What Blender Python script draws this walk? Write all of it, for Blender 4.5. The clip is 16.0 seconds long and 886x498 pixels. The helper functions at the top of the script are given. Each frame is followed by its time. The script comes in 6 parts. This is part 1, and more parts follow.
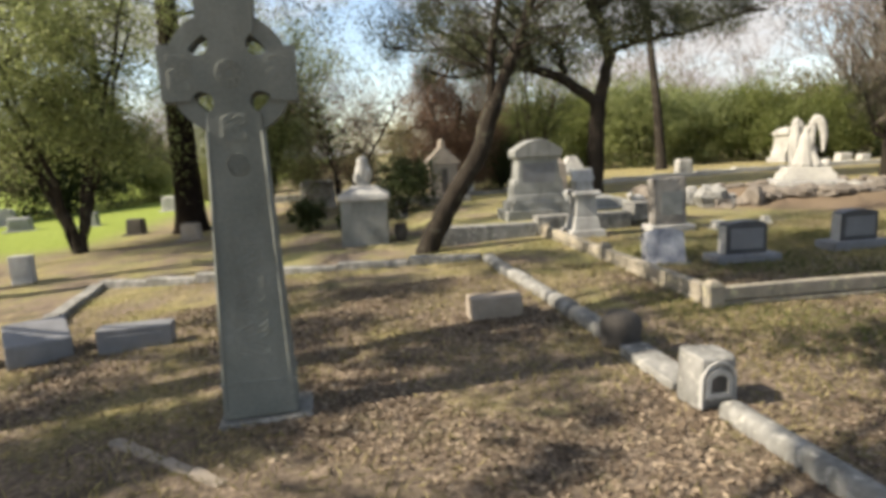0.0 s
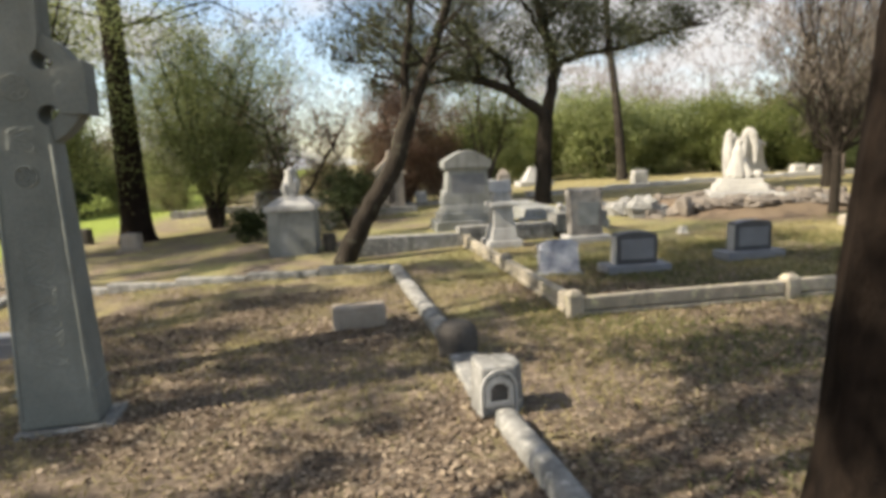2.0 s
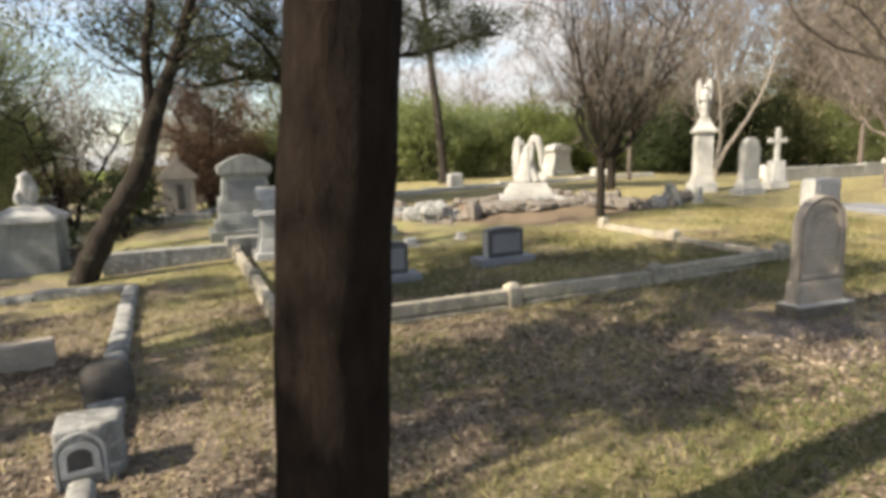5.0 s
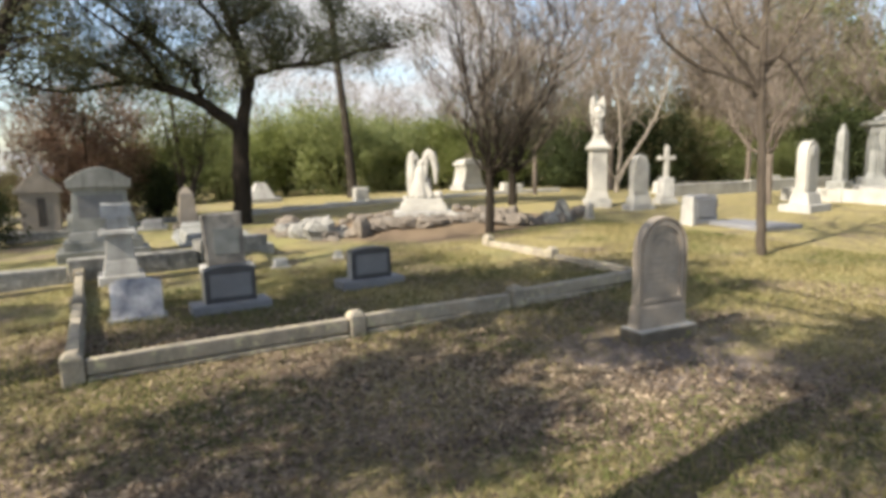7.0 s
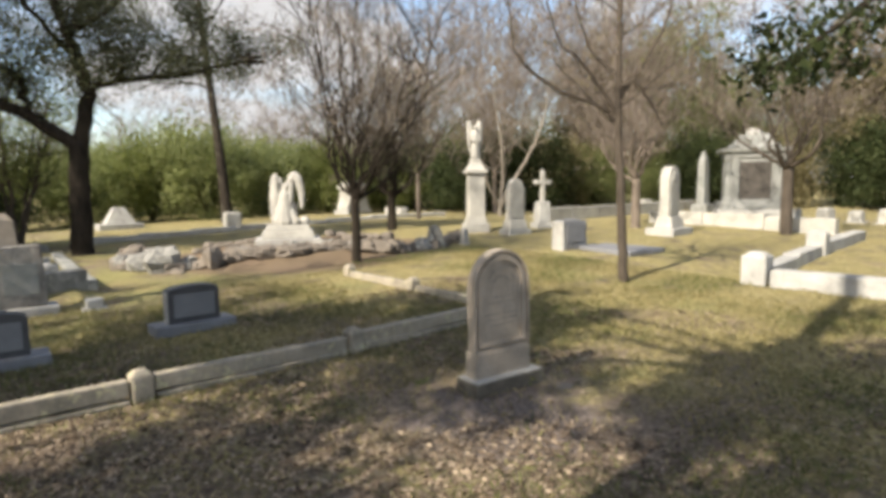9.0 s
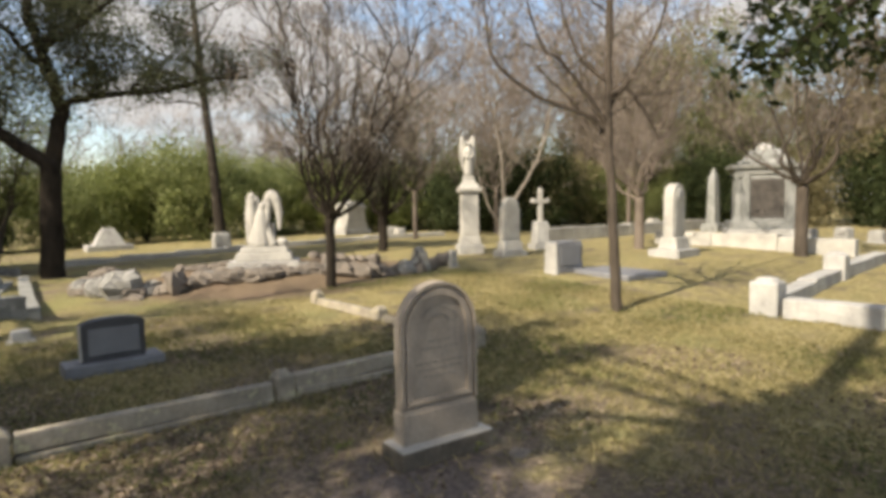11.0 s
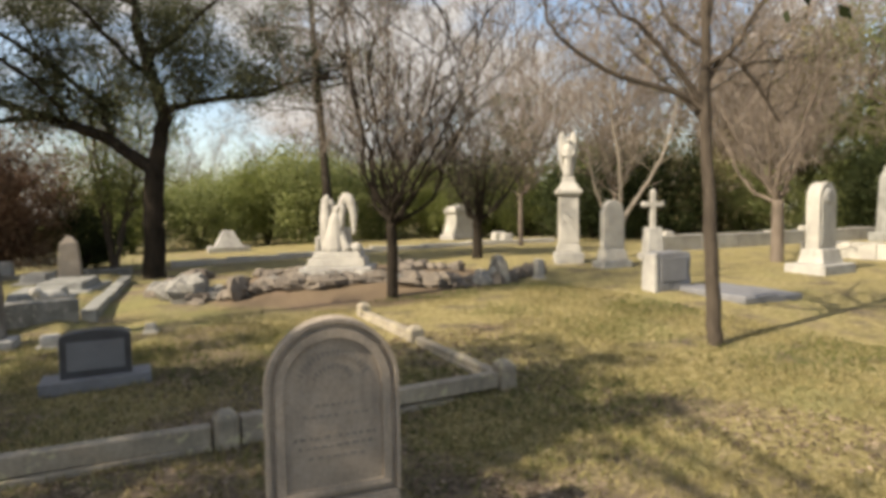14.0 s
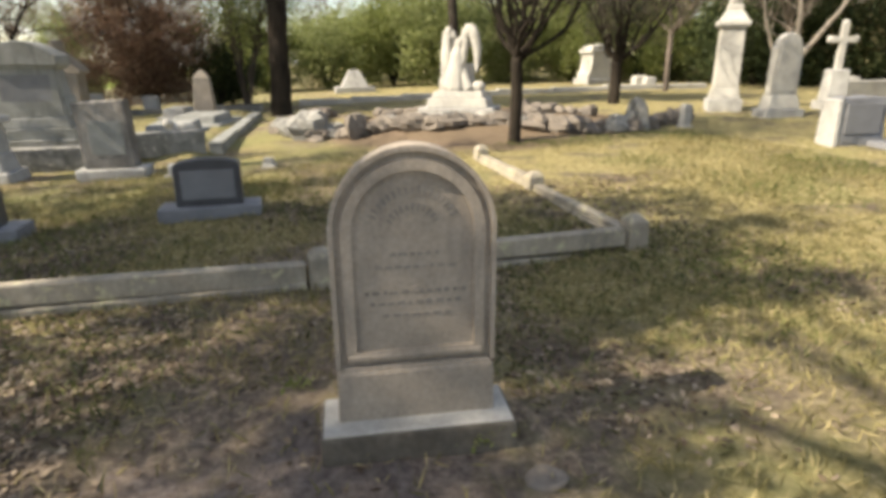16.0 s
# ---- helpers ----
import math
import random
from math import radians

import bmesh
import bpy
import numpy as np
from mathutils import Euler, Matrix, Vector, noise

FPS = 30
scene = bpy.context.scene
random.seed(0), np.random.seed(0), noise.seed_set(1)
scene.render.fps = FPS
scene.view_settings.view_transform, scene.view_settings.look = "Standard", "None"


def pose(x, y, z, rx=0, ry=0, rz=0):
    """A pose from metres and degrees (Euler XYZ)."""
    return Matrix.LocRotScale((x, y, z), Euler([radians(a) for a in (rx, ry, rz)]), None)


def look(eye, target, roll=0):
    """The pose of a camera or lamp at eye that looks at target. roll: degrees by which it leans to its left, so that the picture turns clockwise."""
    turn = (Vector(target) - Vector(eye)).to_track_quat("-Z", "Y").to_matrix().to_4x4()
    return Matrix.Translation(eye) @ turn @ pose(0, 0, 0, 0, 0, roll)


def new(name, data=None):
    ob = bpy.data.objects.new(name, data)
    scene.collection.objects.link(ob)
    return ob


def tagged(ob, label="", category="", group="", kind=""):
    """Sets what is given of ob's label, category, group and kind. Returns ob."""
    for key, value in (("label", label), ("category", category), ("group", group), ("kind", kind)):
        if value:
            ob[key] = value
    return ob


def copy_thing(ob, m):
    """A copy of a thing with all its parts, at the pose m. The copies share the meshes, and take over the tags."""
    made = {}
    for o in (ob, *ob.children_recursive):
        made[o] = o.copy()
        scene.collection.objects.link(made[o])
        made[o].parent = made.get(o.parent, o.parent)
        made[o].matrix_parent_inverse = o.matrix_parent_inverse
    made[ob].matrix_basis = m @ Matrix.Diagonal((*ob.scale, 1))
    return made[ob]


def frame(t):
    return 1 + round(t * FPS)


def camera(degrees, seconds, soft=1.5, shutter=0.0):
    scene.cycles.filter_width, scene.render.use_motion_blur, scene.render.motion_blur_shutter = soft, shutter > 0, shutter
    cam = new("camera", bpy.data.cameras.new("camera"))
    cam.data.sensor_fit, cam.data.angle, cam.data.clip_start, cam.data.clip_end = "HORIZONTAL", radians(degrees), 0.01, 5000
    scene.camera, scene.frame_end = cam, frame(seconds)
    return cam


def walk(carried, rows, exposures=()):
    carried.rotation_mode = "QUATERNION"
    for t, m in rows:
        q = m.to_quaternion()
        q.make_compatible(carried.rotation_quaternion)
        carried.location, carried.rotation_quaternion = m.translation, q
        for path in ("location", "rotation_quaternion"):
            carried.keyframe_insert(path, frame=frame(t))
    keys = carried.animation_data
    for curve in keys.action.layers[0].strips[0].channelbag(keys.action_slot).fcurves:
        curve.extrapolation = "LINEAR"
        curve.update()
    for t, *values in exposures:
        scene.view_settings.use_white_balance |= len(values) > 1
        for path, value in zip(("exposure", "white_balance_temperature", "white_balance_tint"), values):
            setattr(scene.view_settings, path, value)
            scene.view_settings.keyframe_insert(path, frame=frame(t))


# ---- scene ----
cam = camera(73.9, 16.0, soft=4.2)
METRES, EYE, TILT, LEAN, TURN = 7.9, 1.5, 0.0, 0.0, -7.5
ROWS = [
    (0.0, 0.0, 0.0, 0.0, -0.39, -9.63, 2.28),
    (0.5, 0.0334, 0.0048, -0.004, -0.58, -9.08, 2.27),
    (1.0, 0.0697, 0.0036, -0.004, -0.88, -8.75, 2.23),
    (1.5, 0.1091, -0.0049, -0.0036, -1.14, -8.53, 2.25),
    (2.0, 0.1446, -0.0104, -0.0034, -1.42, -8.7, 2.16),
    (2.5, 0.1814, -0.0105, -0.0037, -2.08, -8.81, 2.04),
    (3.0, 0.2165, -0.0195, -0.0014, -5.2, -8.85, 1.74),
    (3.5, 0.241, -0.0099, -0.0023, -5.46, -9.14, 1.62),
    (4.0, 0.2618, 0.0019, 0.0013, -7.81, -9.09, 1.61),
    (4.5, 0.2854, 0.0111, 0.002, -12.7, -9.14, 1.63),
    (7.0, 0.4303, 0.0385, 0.004, -22.44, -8.05, 1.1),
    (7.5, 0.4555, 0.057, -0.0027, -28.45, -8.04, 1.01),
    (8.0, 0.4854, 0.0783, 0.0007, -27.84, -7.91, 1.08),
    (8.5, 0.5209, 0.0835, 0.0022, -27.78, -7.77, 1.32),
    (9.0, 0.5455, 0.0881, 0.0053, -32.13, -6.02, 0.91),
    (11.5, 0.6914, 0.1562, 0.0012, -29.69, -3.36, 0.78),
    (12.0, 0.7234, 0.1629, 0.0008, -26.87, -2.99, 1.04),
    (12.5, 0.7614, 0.1593, 0.003, -25.59, -2.96, 1.08),
    (13.0, 0.7898, 0.1691, 0.0012, -25.01, -3.34, 0.71),
    (13.5, 0.818, 0.1979, 0.0037, -22.02, -3.43, 0.74),
    (14.0, 0.8445, 0.2257, -0.0023, -17.92, -3.42, 0.9),
    (14.5, 0.8684, 0.2523, -0.0063, -11.88, -3.27, 0.7),
    (15.0, 0.8756, 0.2679, -0.0158, -9.27, -6.6, 0.48),
    (15.5, 0.8748, 0.2844, -0.0201, -6.59, -12.91, 0.5),
    (16.0, 0.8713, 0.2949, -0.0228, -5.53, -17.82, 0.43),
]
walk(cam, [(t, pose(0, 0, EYE, TILT, LEAN, TURN) @ pose(METRES * x, METRES * y, METRES * z, 90 + pitch, roll, yaw)) for t, x, y, z, yaw, pitch, roll in ROWS],
     [(0.0, 0.95, 7100, 11), (4.0, 1.1, 7050, 11), (8.0, 1.0, 6900, 11), (12.0, 0.72, 7450, 12), (14.5, 0.74, 7600, 12), (16.0, 1.16, 7300, 11)])

# ---- light ----
SUN_ELEV, SUN_DIR = 40.0, Vector((-0.995, -0.10, 0.0)).normalized()
world = bpy.data.worlds.new("sky")
scene.world = world
world.use_nodes = True
wn, wl = world.node_tree.nodes, world.node_tree.links
wn.clear()
sky = wn.new("ShaderNodeTexSky")
sky.sky_type, sky.sun_disc = "NISHITA", False
sky.sun_elevation = radians(SUN_ELEV)
sky.sun_rotation = math.atan2(SUN_DIR.x, SUN_DIR.y)
coord = wn.new("ShaderNodeTexCoord")
cmap = wn.new("ShaderNodeMapping")
cmap.inputs["Scale"].default_value = (1.0, 1.0, 2.6)
cmap.inputs["Location"].default_value = (0.6, 0.2, 0.35)
cloud = wn.new("ShaderNodeTexNoise")
cloud.inputs["Scale"].default_value, cloud.inputs["Detail"].default_value, cloud.inputs["Roughness"].default_value = 2.1, 9.0, 0.55
cramp = wn.new("ShaderNodeValToRGB")
cramp.color_ramp.elements[0].position, cramp.color_ramp.elements[1].position = 0.475, 0.56
cmix = wn.new("ShaderNodeMixRGB")
cmix.inputs["Color2"].default_value = (3.0, 3.1, 3.3, 1)
back = wn.new("ShaderNodeBackground")
back.inputs["Strength"].default_value = 0.14
wout = wn.new("ShaderNodeOutputWorld")
wl.new(coord.outputs["Generated"], cmap.inputs["Vector"])
wl.new(cmap.outputs["Vector"], cloud.inputs["Vector"])
wl.new(cloud.outputs["Fac"], cramp.inputs["Fac"])
wl.new(cramp.outputs["Color"], cmix.inputs["Fac"])
wl.new(sky.outputs["Color"], cmix.inputs["Color1"])
wl.new(cmix.outputs["Color"], back.inputs["Color"])
wl.new(back.outputs["Background"], wout.inputs["Surface"])

sun = new("sun", bpy.data.lights.new("sun", "SUN"))
sun.data.energy, sun.data.angle, sun.data.color = 5.0, radians(0.6), (1.0, 0.92, 0.79)
sun.matrix_world = look(Vector((0, 0, 30)) + SUN_DIR * 10, Vector((0, 0, 30)) + SUN_DIR * 10 - SUN_DIR - Vector((0, 0, math.tan(radians(SUN_ELEV)))))


# ---- materials ----
def nodes_of(name):
    m = bpy.data.materials.new(name)
    m.use_nodes = True
    n, l = m.node_tree.nodes, m.node_tree.links
    return m, n, l, n["Principled BSDF"]


def noise_node(n, l, scale, detail=6.0, rough=0.6, stretch=None, offset=0.0):
    g = n.new("ShaderNodeNewGeometry")
    src = g.outputs["Position"]
    mp = n.new("ShaderNodeMapping")
    mp.inputs["Location"].default_value = (offset, offset * 0.7, offset * 1.3)
    if stretch:
        mp.inputs["Scale"].default_value = stretch
    l.new(src, mp.inputs["Vector"])
    t = n.new("ShaderNodeTexNoise")
    t.inputs["Scale"].default_value, t.inputs["Detail"].default_value, t.inputs["Roughness"].default_value = scale, detail, rough
    l.new(mp.outputs["Vector"], t.inputs["Vector"])
    return t.outputs["Fac"]


def ramp(n, l, fac, stops):
    r = n.new("ShaderNodeValToRGB")
    el = r.color_ramp.elements
    while len(el) < len(stops):
        el.new(0.5)
    for e, (p, c) in zip(el, stops):
        e.position, e.color = p, (*c, 1) if len(c) == 3 else c
    l.new(fac, r.inputs["Fac"])
    return r.outputs["Color"]


def mixc(n, l, fac, a, b, mode="MIX"):
    m = n.new("ShaderNodeMixRGB")
    m.blend_type = mode
    for key, v in (("Fac", fac), ("Color1", a), ("Color2", b)):
        if isinstance(v, (int, float)):
            m.inputs[key].default_value = v
        elif isinstance(v, tuple):
            m.inputs[key].default_value = (*v, 1)
        else:
            l.new(v, m.inputs[key])
    return m.outputs["Color"]


def bump(n, l, p, height, strength=0.4, distance=0.01):
    b = n.new("ShaderNodeBump")
    b.inputs["Strength"].default_value, b.inputs["Distance"].default_value = strength, distance
    l.new(height, b.inputs["Height"])
    l.new(b.outputs["Normal"], p.inputs["Normal"])


def stone(name, light, dark, stain, rough=0.85, grain=60.0, patch=3.0, stain_at=0.60, relief=0.35, lichen=None):
    """Weathered stone: grain, broad patches, streaks of stain that run down, and lichen where named."""
    m, n, l, p = nodes_of(name)
    base = ramp(n, l, noise_node(n, l, patch), [(0.32, dark), (0.66, light)])
    fine = noise_node(n, l, grain, 4, 0.7)
    base = mixc(n, l, 0.38, base, ramp(n, l, fine, [(0.3, (0.25, 0.25, 0.25)), (0.7, (1, 1, 1))]), "MULTIPLY")
    streak = ramp(n, l, noise_node(n, l, 5.5, 7, 0.65, (1.0, 1.0, 0.22), 4.0), [(stain_at - 0.08, (0, 0, 0)), (stain_at + 0.12, (0.8, 0.8, 0.8))])
    base = mixc(n, l, streak, base, stain)
    if lichen:
        spot = ramp(n, l, noise_node(n, l, 14, 5, 0.6, None, 9.0), [(0.56, (0, 0, 0)), (0.66, (0.7, 0.7, 0.7))])
        base = mixc(n, l, spot, base, lichen)
    l.new(base, p.inputs["Base Color"])
    p.inputs["Roughness"].default_value, p.inputs["Specular IOR Level"].default_value = rough, 0.5 if rough < 0.65 else 0.2
    bump(n, l, p, mixc(n, l, 0.5, fine, noise_node(n, l, grain * 0.2)), relief, 0.012)
    return m


def bark(name, light, dark, ridge=9.0, lichen=None):
    m, n, l, p = nodes_of(name)
    f = noise_node(n, l, ridge, 8, 0.7, (1.0, 1.0, 0.4))
    base = ramp(n, l, f, [(0.35, dark), (0.68, light)])
    base = mixc(n, l, ramp(n, l, noise_node(n, l, 1.7, 4, 0.5, None, 3.0), [(0.4, (0, 0, 0)), (0.75, (0.55, 0.55, 0.55))]), base, light)
    if lichen:
        base = mixc(n, l, ramp(n, l, noise_node(n, l, 5.0, 5, 0.6, None, 7.0), [(0.55, (0, 0, 0)), (0.7, (0.75, 0.75, 0.75))]), base, lichen)
    l.new(base, p.inputs["Base Color"])
    p.inputs["Roughness"].default_value, p.inputs["Specular IOR Level"].default_value = 0.95, 0.08
    bump(n, l, p, f, 1.0, 0.04)
    return m


def leafy(name, a, b, c, through_light=0.35):
    """Foliage: each leaf its own tint, with some light passing through."""
    m, n, l, p = nodes_of(name)
    g = n.new("ShaderNodeNewGeometry")
    col = ramp(n, l, g.outputs["Random Per Island"], [(0.0, a), (0.5, b), (1.0, c)])
    col = mixc(n, l, 0.5, col, ramp(n, l, noise_node(n, l, 0.9, 3), [(0.35, (0.68, 0.68, 0.68)), (0.7, (1.0, 1.0, 1.0))]), "MULTIPLY")
    l.new(col, p.inputs["Base Color"])
    p.inputs["Roughness"].default_value, p.inputs["Specular IOR Level"].default_value = 0.6, 0.15
    t = n.new("ShaderNodeBsdfTranslucent")
    l.new(col, t.inputs["Color"])
    mx = n.new("ShaderNodeMixShader")
    mx.inputs["Fac"].default_value = through_light
    l.new(p.outputs["BSDF"], mx.inputs[1])
    l.new(t.outputs["BSDF"], mx.inputs[2])
    l.new(mx.outputs["Shader"], n["Material Output"].inputs["Surface"])
    return m


M_GREY = stone("weathered grey stone", (0.34, 0.35, 0.34), (0.20, 0.21, 0.20), (0.10, 0.10, 0.095), 0.88, 55, 2.5, 0.62, 0.4)
M_CROSS = stone("grey green carved stone", (0.235, 0.25, 0.23), (0.155, 0.17, 0.155), (0.12, 0.125, 0.11), 0.9, 70, 2.0, 0.62, 0.35)
M_TAN = stone("tan weathered stone", (0.41, 0.358, 0.30), (0.28, 0.245, 0.205), (0.15, 0.14, 0.13), 0.88, 60, 3.0, 0.62, 0.3)
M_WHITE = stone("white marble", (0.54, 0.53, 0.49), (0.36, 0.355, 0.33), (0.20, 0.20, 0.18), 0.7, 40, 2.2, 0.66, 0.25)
M_PALE = stone("pale grey marble", (0.50, 0.50, 0.48), (0.33, 0.33, 0.32), (0.20, 0.20, 0.19), 0.8, 45, 3.0, 0.6, 0.3)
M_GRANITE = stone("blue grey granite", (0.24, 0.25, 0.27), (0.165, 0.172, 0.19), (0.11, 0.11, 0.12), 0.6, 120, 4.0, 0.7, 0.12)
M_DARKGRAN = stone("dark polished granite", (0.075, 0.08, 0.09), (0.05, 0.052, 0.06), (0.03, 0.03, 0.035), 0.35, 140, 4.0, 0.7, 0.06)
M_PANEL = stone("grey granite panel", (0.20, 0.21, 0.225), (0.15, 0.155, 0.17), (0.11, 0.11, 0.12), 0.5, 120, 4.0, 0.7, 0.1)
M_LETTER = stone("worn dark lettering", (0.29, 0.265, 0.235), (0.21, 0.195, 0.175), (0.15, 0.14, 0.13), 0.9, 60, 9.0, 0.6, 0.3)
M_KERB = stone("lichened tan kerb stone", (0.41, 0.37, 0.30), (0.25, 0.225, 0.185), (0.15, 0.145, 0.12), 0.92, 40, 4.0, 0.58, 0.5, (0.50, 0.47, 0.30))
M_KERBGREY = stone("mottled grey kerb stone", (0.33, 0.33, 0.315), (0.18, 0.18, 0.17), (0.10, 0.10, 0.09), 0.92, 30, 5.0, 0.56, 0.5, (0.46, 0.45, 0.41))
M_DARKSTONE = stone("dark rough stone", (0.11, 0.10, 0.09), (0.06, 0.056, 0.052), (0.06, 0.06, 0.055), 0.95, 35, 5.0, 0.6, 0.7)
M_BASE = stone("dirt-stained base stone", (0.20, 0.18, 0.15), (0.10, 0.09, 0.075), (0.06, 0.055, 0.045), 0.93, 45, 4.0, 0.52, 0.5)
M_ROCK = stone("rough brown rock", (0.255, 0.225, 0.19), (0.12, 0.105, 0.092), (0.12, 0.11, 0.10), 0.95, 18, 3.0, 0.56, 0.9)
M_BARK = bark("dark pine bark", (0.026, 0.0185, 0.014), (0.0078, 0.006, 0.005), 15.0)
M_BARKGREY = bark("grey brown bark", (0.045, 0.038, 0.031), (0.016, 0.0135, 0.0115), 8.0, (0.11, 0.105, 0.08))
M_BARKDARK = bark("dark oak bark", (0.042, 0.035, 0.028), (0.014, 0.012, 0.010), 7.0)
M_BARKPALE = bark("pale smooth bark", (0.105, 0.088, 0.072), (0.05, 0.042, 0.035), 6.0)
M_BARKWHITE = bark("pale grey smooth bark", (0.30, 0.27, 0.23), (0.16, 0.14, 0.115), 5.0)
M_TWIG = bark("grey brown twigs", (0.20, 0.168, 0.14), (0.10, 0.083, 0.07), 6.0)
M_LEAF = leafy("olive green leaves", (0.165, 0.20, 0.08), (0.26, 0.30, 0.12), (0.39, 0.42, 0.21), 0.6)
M_LEAFDARK = leafy("dark evergreen leaves", (0.022, 0.035, 0.014), (0.04, 0.055, 0.02), (0.07, 0.085, 0.035), 0.25)
M_LEAFOAK = leafy("grey green oak leaves", (0.045, 0.055, 0.03), (0.08, 0.09, 0.048), (0.14, 0.148, 0.08), 0.35)
M_LEAFLIGHT = leafy("fresh green leaves", (0.14, 0.175, 0.055), (0.205, 0.245, 0.08), (0.31, 0.33, 0.14), 0.6)
M_LEAFRED = leafy("dry reddish leaves", (0.17, 0.10, 0.07), (0.24, 0.155, 0.11), (0.34, 0.25, 0.18), 0.55)
M_LEAFDULL = leafy("dull olive brown leaves", (0.145, 0.135, 0.07), (0.235, 0.21, 0.115), (0.34, 0.30, 0.18), 0.48)
M_TWIGHAZE = leafy("pinkish grey fine twigs", (0.22, 0.18, 0.148), (0.33, 0.28, 0.235), (0.47, 0.41, 0.35), 0.5)
M_TWIGMID = leafy("grey brown fine twigs", (0.12, 0.10, 0.08), (0.19, 0.16, 0.13), (0.29, 0.25, 0.21), 0.3)
M_TWIGDARK = leafy("dark grey brown fine twigs", (0.07, 0.06, 0.048), (0.11, 0.095, 0.075), (0.17, 0.15, 0.12), 0.15)
M_LITTER = leafy("fallen brown leaves", (0.075, 0.055, 0.041), (0.165, 0.125, 0.09), (0.40, 0.325, 0.24), 0.1)
M_BLADEGREEN = leafy("green grass blades", (0.065, 0.08, 0.028), (0.12, 0.14, 0.05), (0.22, 0.23, 0.09), 0.3)
M_BLADE = leafy("dry grass blades", (0.12, 0.115, 0.045), (0.25, 0.22, 0.10), (0.45, 0.38, 0.20), 0.3)


def ground_material():
    m, n, l, p = nodes_of("leaf litter and thin grass")
    litter = ramp(n, l, noise_node(n, l, 22, 8, 0.75), [(0.30, (0.06, 0.047, 0.038)), (0.50, (0.185, 0.148, 0.115)), (0.70, (0.44, 0.35, 0.26))])
    grass = ramp(n, l, noise_node(n, l, 16, 8, 0.75, None, 5.0), [(0.30, (0.085, 0.08, 0.032)), (0.52, (0.28, 0.24, 0.115)), (0.72, (0.52, 0.45, 0.285))])
    lawn = ramp(n, l, noise_node(n, l, 7, 8, 0.7, None, 8.0), [(0.30, (0.13, 0.17, 0.035)), (0.70, (0.27, 0.33, 0.075))])
    pos = n.new("ShaderNodeNewGeometry")
    sep = n.new("ShaderNodeSeparateXYZ")
    l.new(pos.outputs["Position"], sep.inputs["Vector"])

    def span(sock, a, b, lo=0.0, hi=1.0):
        r = n.new("ShaderNodeMapRange")
        r.interpolation_type = "SMOOTHSTEP"
        for k, v in zip(("From Min", "From Max", "To Min", "To Max"), (a, b, lo, hi)):
            r.inputs[k].default_value = v
        l.new(sock, r.inputs["Value"])
        return r.outputs["Result"]

    def arith(op, a, b):
        k = n.new("ShaderNodeMath")
        k.operation = op
        for i, v in enumerate((a, b)):
            if isinstance(v, (int, float)):
                k.inputs[i].default_value = v
            else:
                l.new(v, k.inputs[i])
        return k.outputs["Value"]

    patches = noise_node(n, l, 0.85, 6, 0.62, None, 2.0)
    further = arith("MULTIPLY", span(sep.outputs["Y"], 2.0, 9.0), 0.10)
    east = arith("MULTIPLY", span(sep.outputs["X"], 6.5, 11.0), 0.22)
    west = span(sep.outputs["X"], 3.2, -0.5, 0.0, -0.055)
    fac = ramp(n, l, arith("ADD", arith("ADD", arith("ADD", patches, further), east), west), [(0.50, (0, 0, 0)), (0.66, (1, 1, 1))])
    col = mixc(n, l, fac, litter, grass)
    soil = ramp(n, l, noise_node(n, l, 35, 6, 0.75, None, 12.0), [(0.3, (0.045, 0.037, 0.032)), (0.7, (0.19, 0.155, 0.13))])
    bare = ramp(n, l, noise_node(n, l, 1.6, 6, 0.65, None, 15.0), [(0.52, (0, 0, 0)), (0.66, (0.85, 0.85, 0.85))])
    col = mixc(n, l, bare, col, soil)
    mossy = ramp(n, l, noise_node(n, l, 2.3, 6, 0.7, None, 21.0), [(0.54, (0, 0, 0)), (0.68, (0.5, 0.5, 0.5))])
    col = mixc(n, l, mossy, col, (0.14, 0.14, 0.055))
    meadow = arith("ADD", arith("ADD", noise_node(n, l, 1.1, 6, 0.65, None, 27.0), west), arith("MULTIPLY", arith("MULTIPLY", span(sep.outputs["Y"], 5.5, 9.0), span(sep.outputs["X"], 9.0, 6.0)), 0.14))
    col = mixc(n, l, ramp(n, l, meadow, [(0.56, (0, 0, 0)), (0.70, (0.8, 0.8, 0.8))]), col, ramp(n, l, noise_node(n, l, 18, 7, 0.75, None, 3.0), [(0.3, (0.12, 0.12, 0.042)), (0.7, (0.35, 0.335, 0.165))]))
    # Brown ring by the rocks: bare earth, with some shade put into its colour.
    near_rocks = n.new("ShaderNodeVectorMath")
    near_rocks.operation = "DISTANCE"
    near_rocks.inputs[1].default_value = (10.2, 11.9, 0.15)
    l.new(pos.outputs["Position"], near_rocks.inputs[0])
    ring = arith("ADD", span(near_rocks.outputs["Value"], 2.4, 3.6, 0.75, 0.0), arith("MULTIPLY", arith("SUBTRACT", patches, 0.5), 0.8))
    col = mixc(n, l, span(ring, 0.2, 0.7, 0.0, 0.85), col, (0.17, 0.125, 0.095))
    near_stone = n.new("ShaderNodeVectorMath")
    near_stone.operation = "DISTANCE"
    near_stone.inputs[1].default_value = (7.05, 2.75, 0.0)
    l.new(pos.outputs["Position"], near_stone.inputs[0])
    worn = arith("ADD", span(near_stone.outputs["Value"], 0.3, 1.1, 0.8, 0.0), arith("MULTIPLY", arith("SUBTRACT", noise_node(n, l, 4.0, 6, 0.7, None, 31.0), 0.5), 1.6))
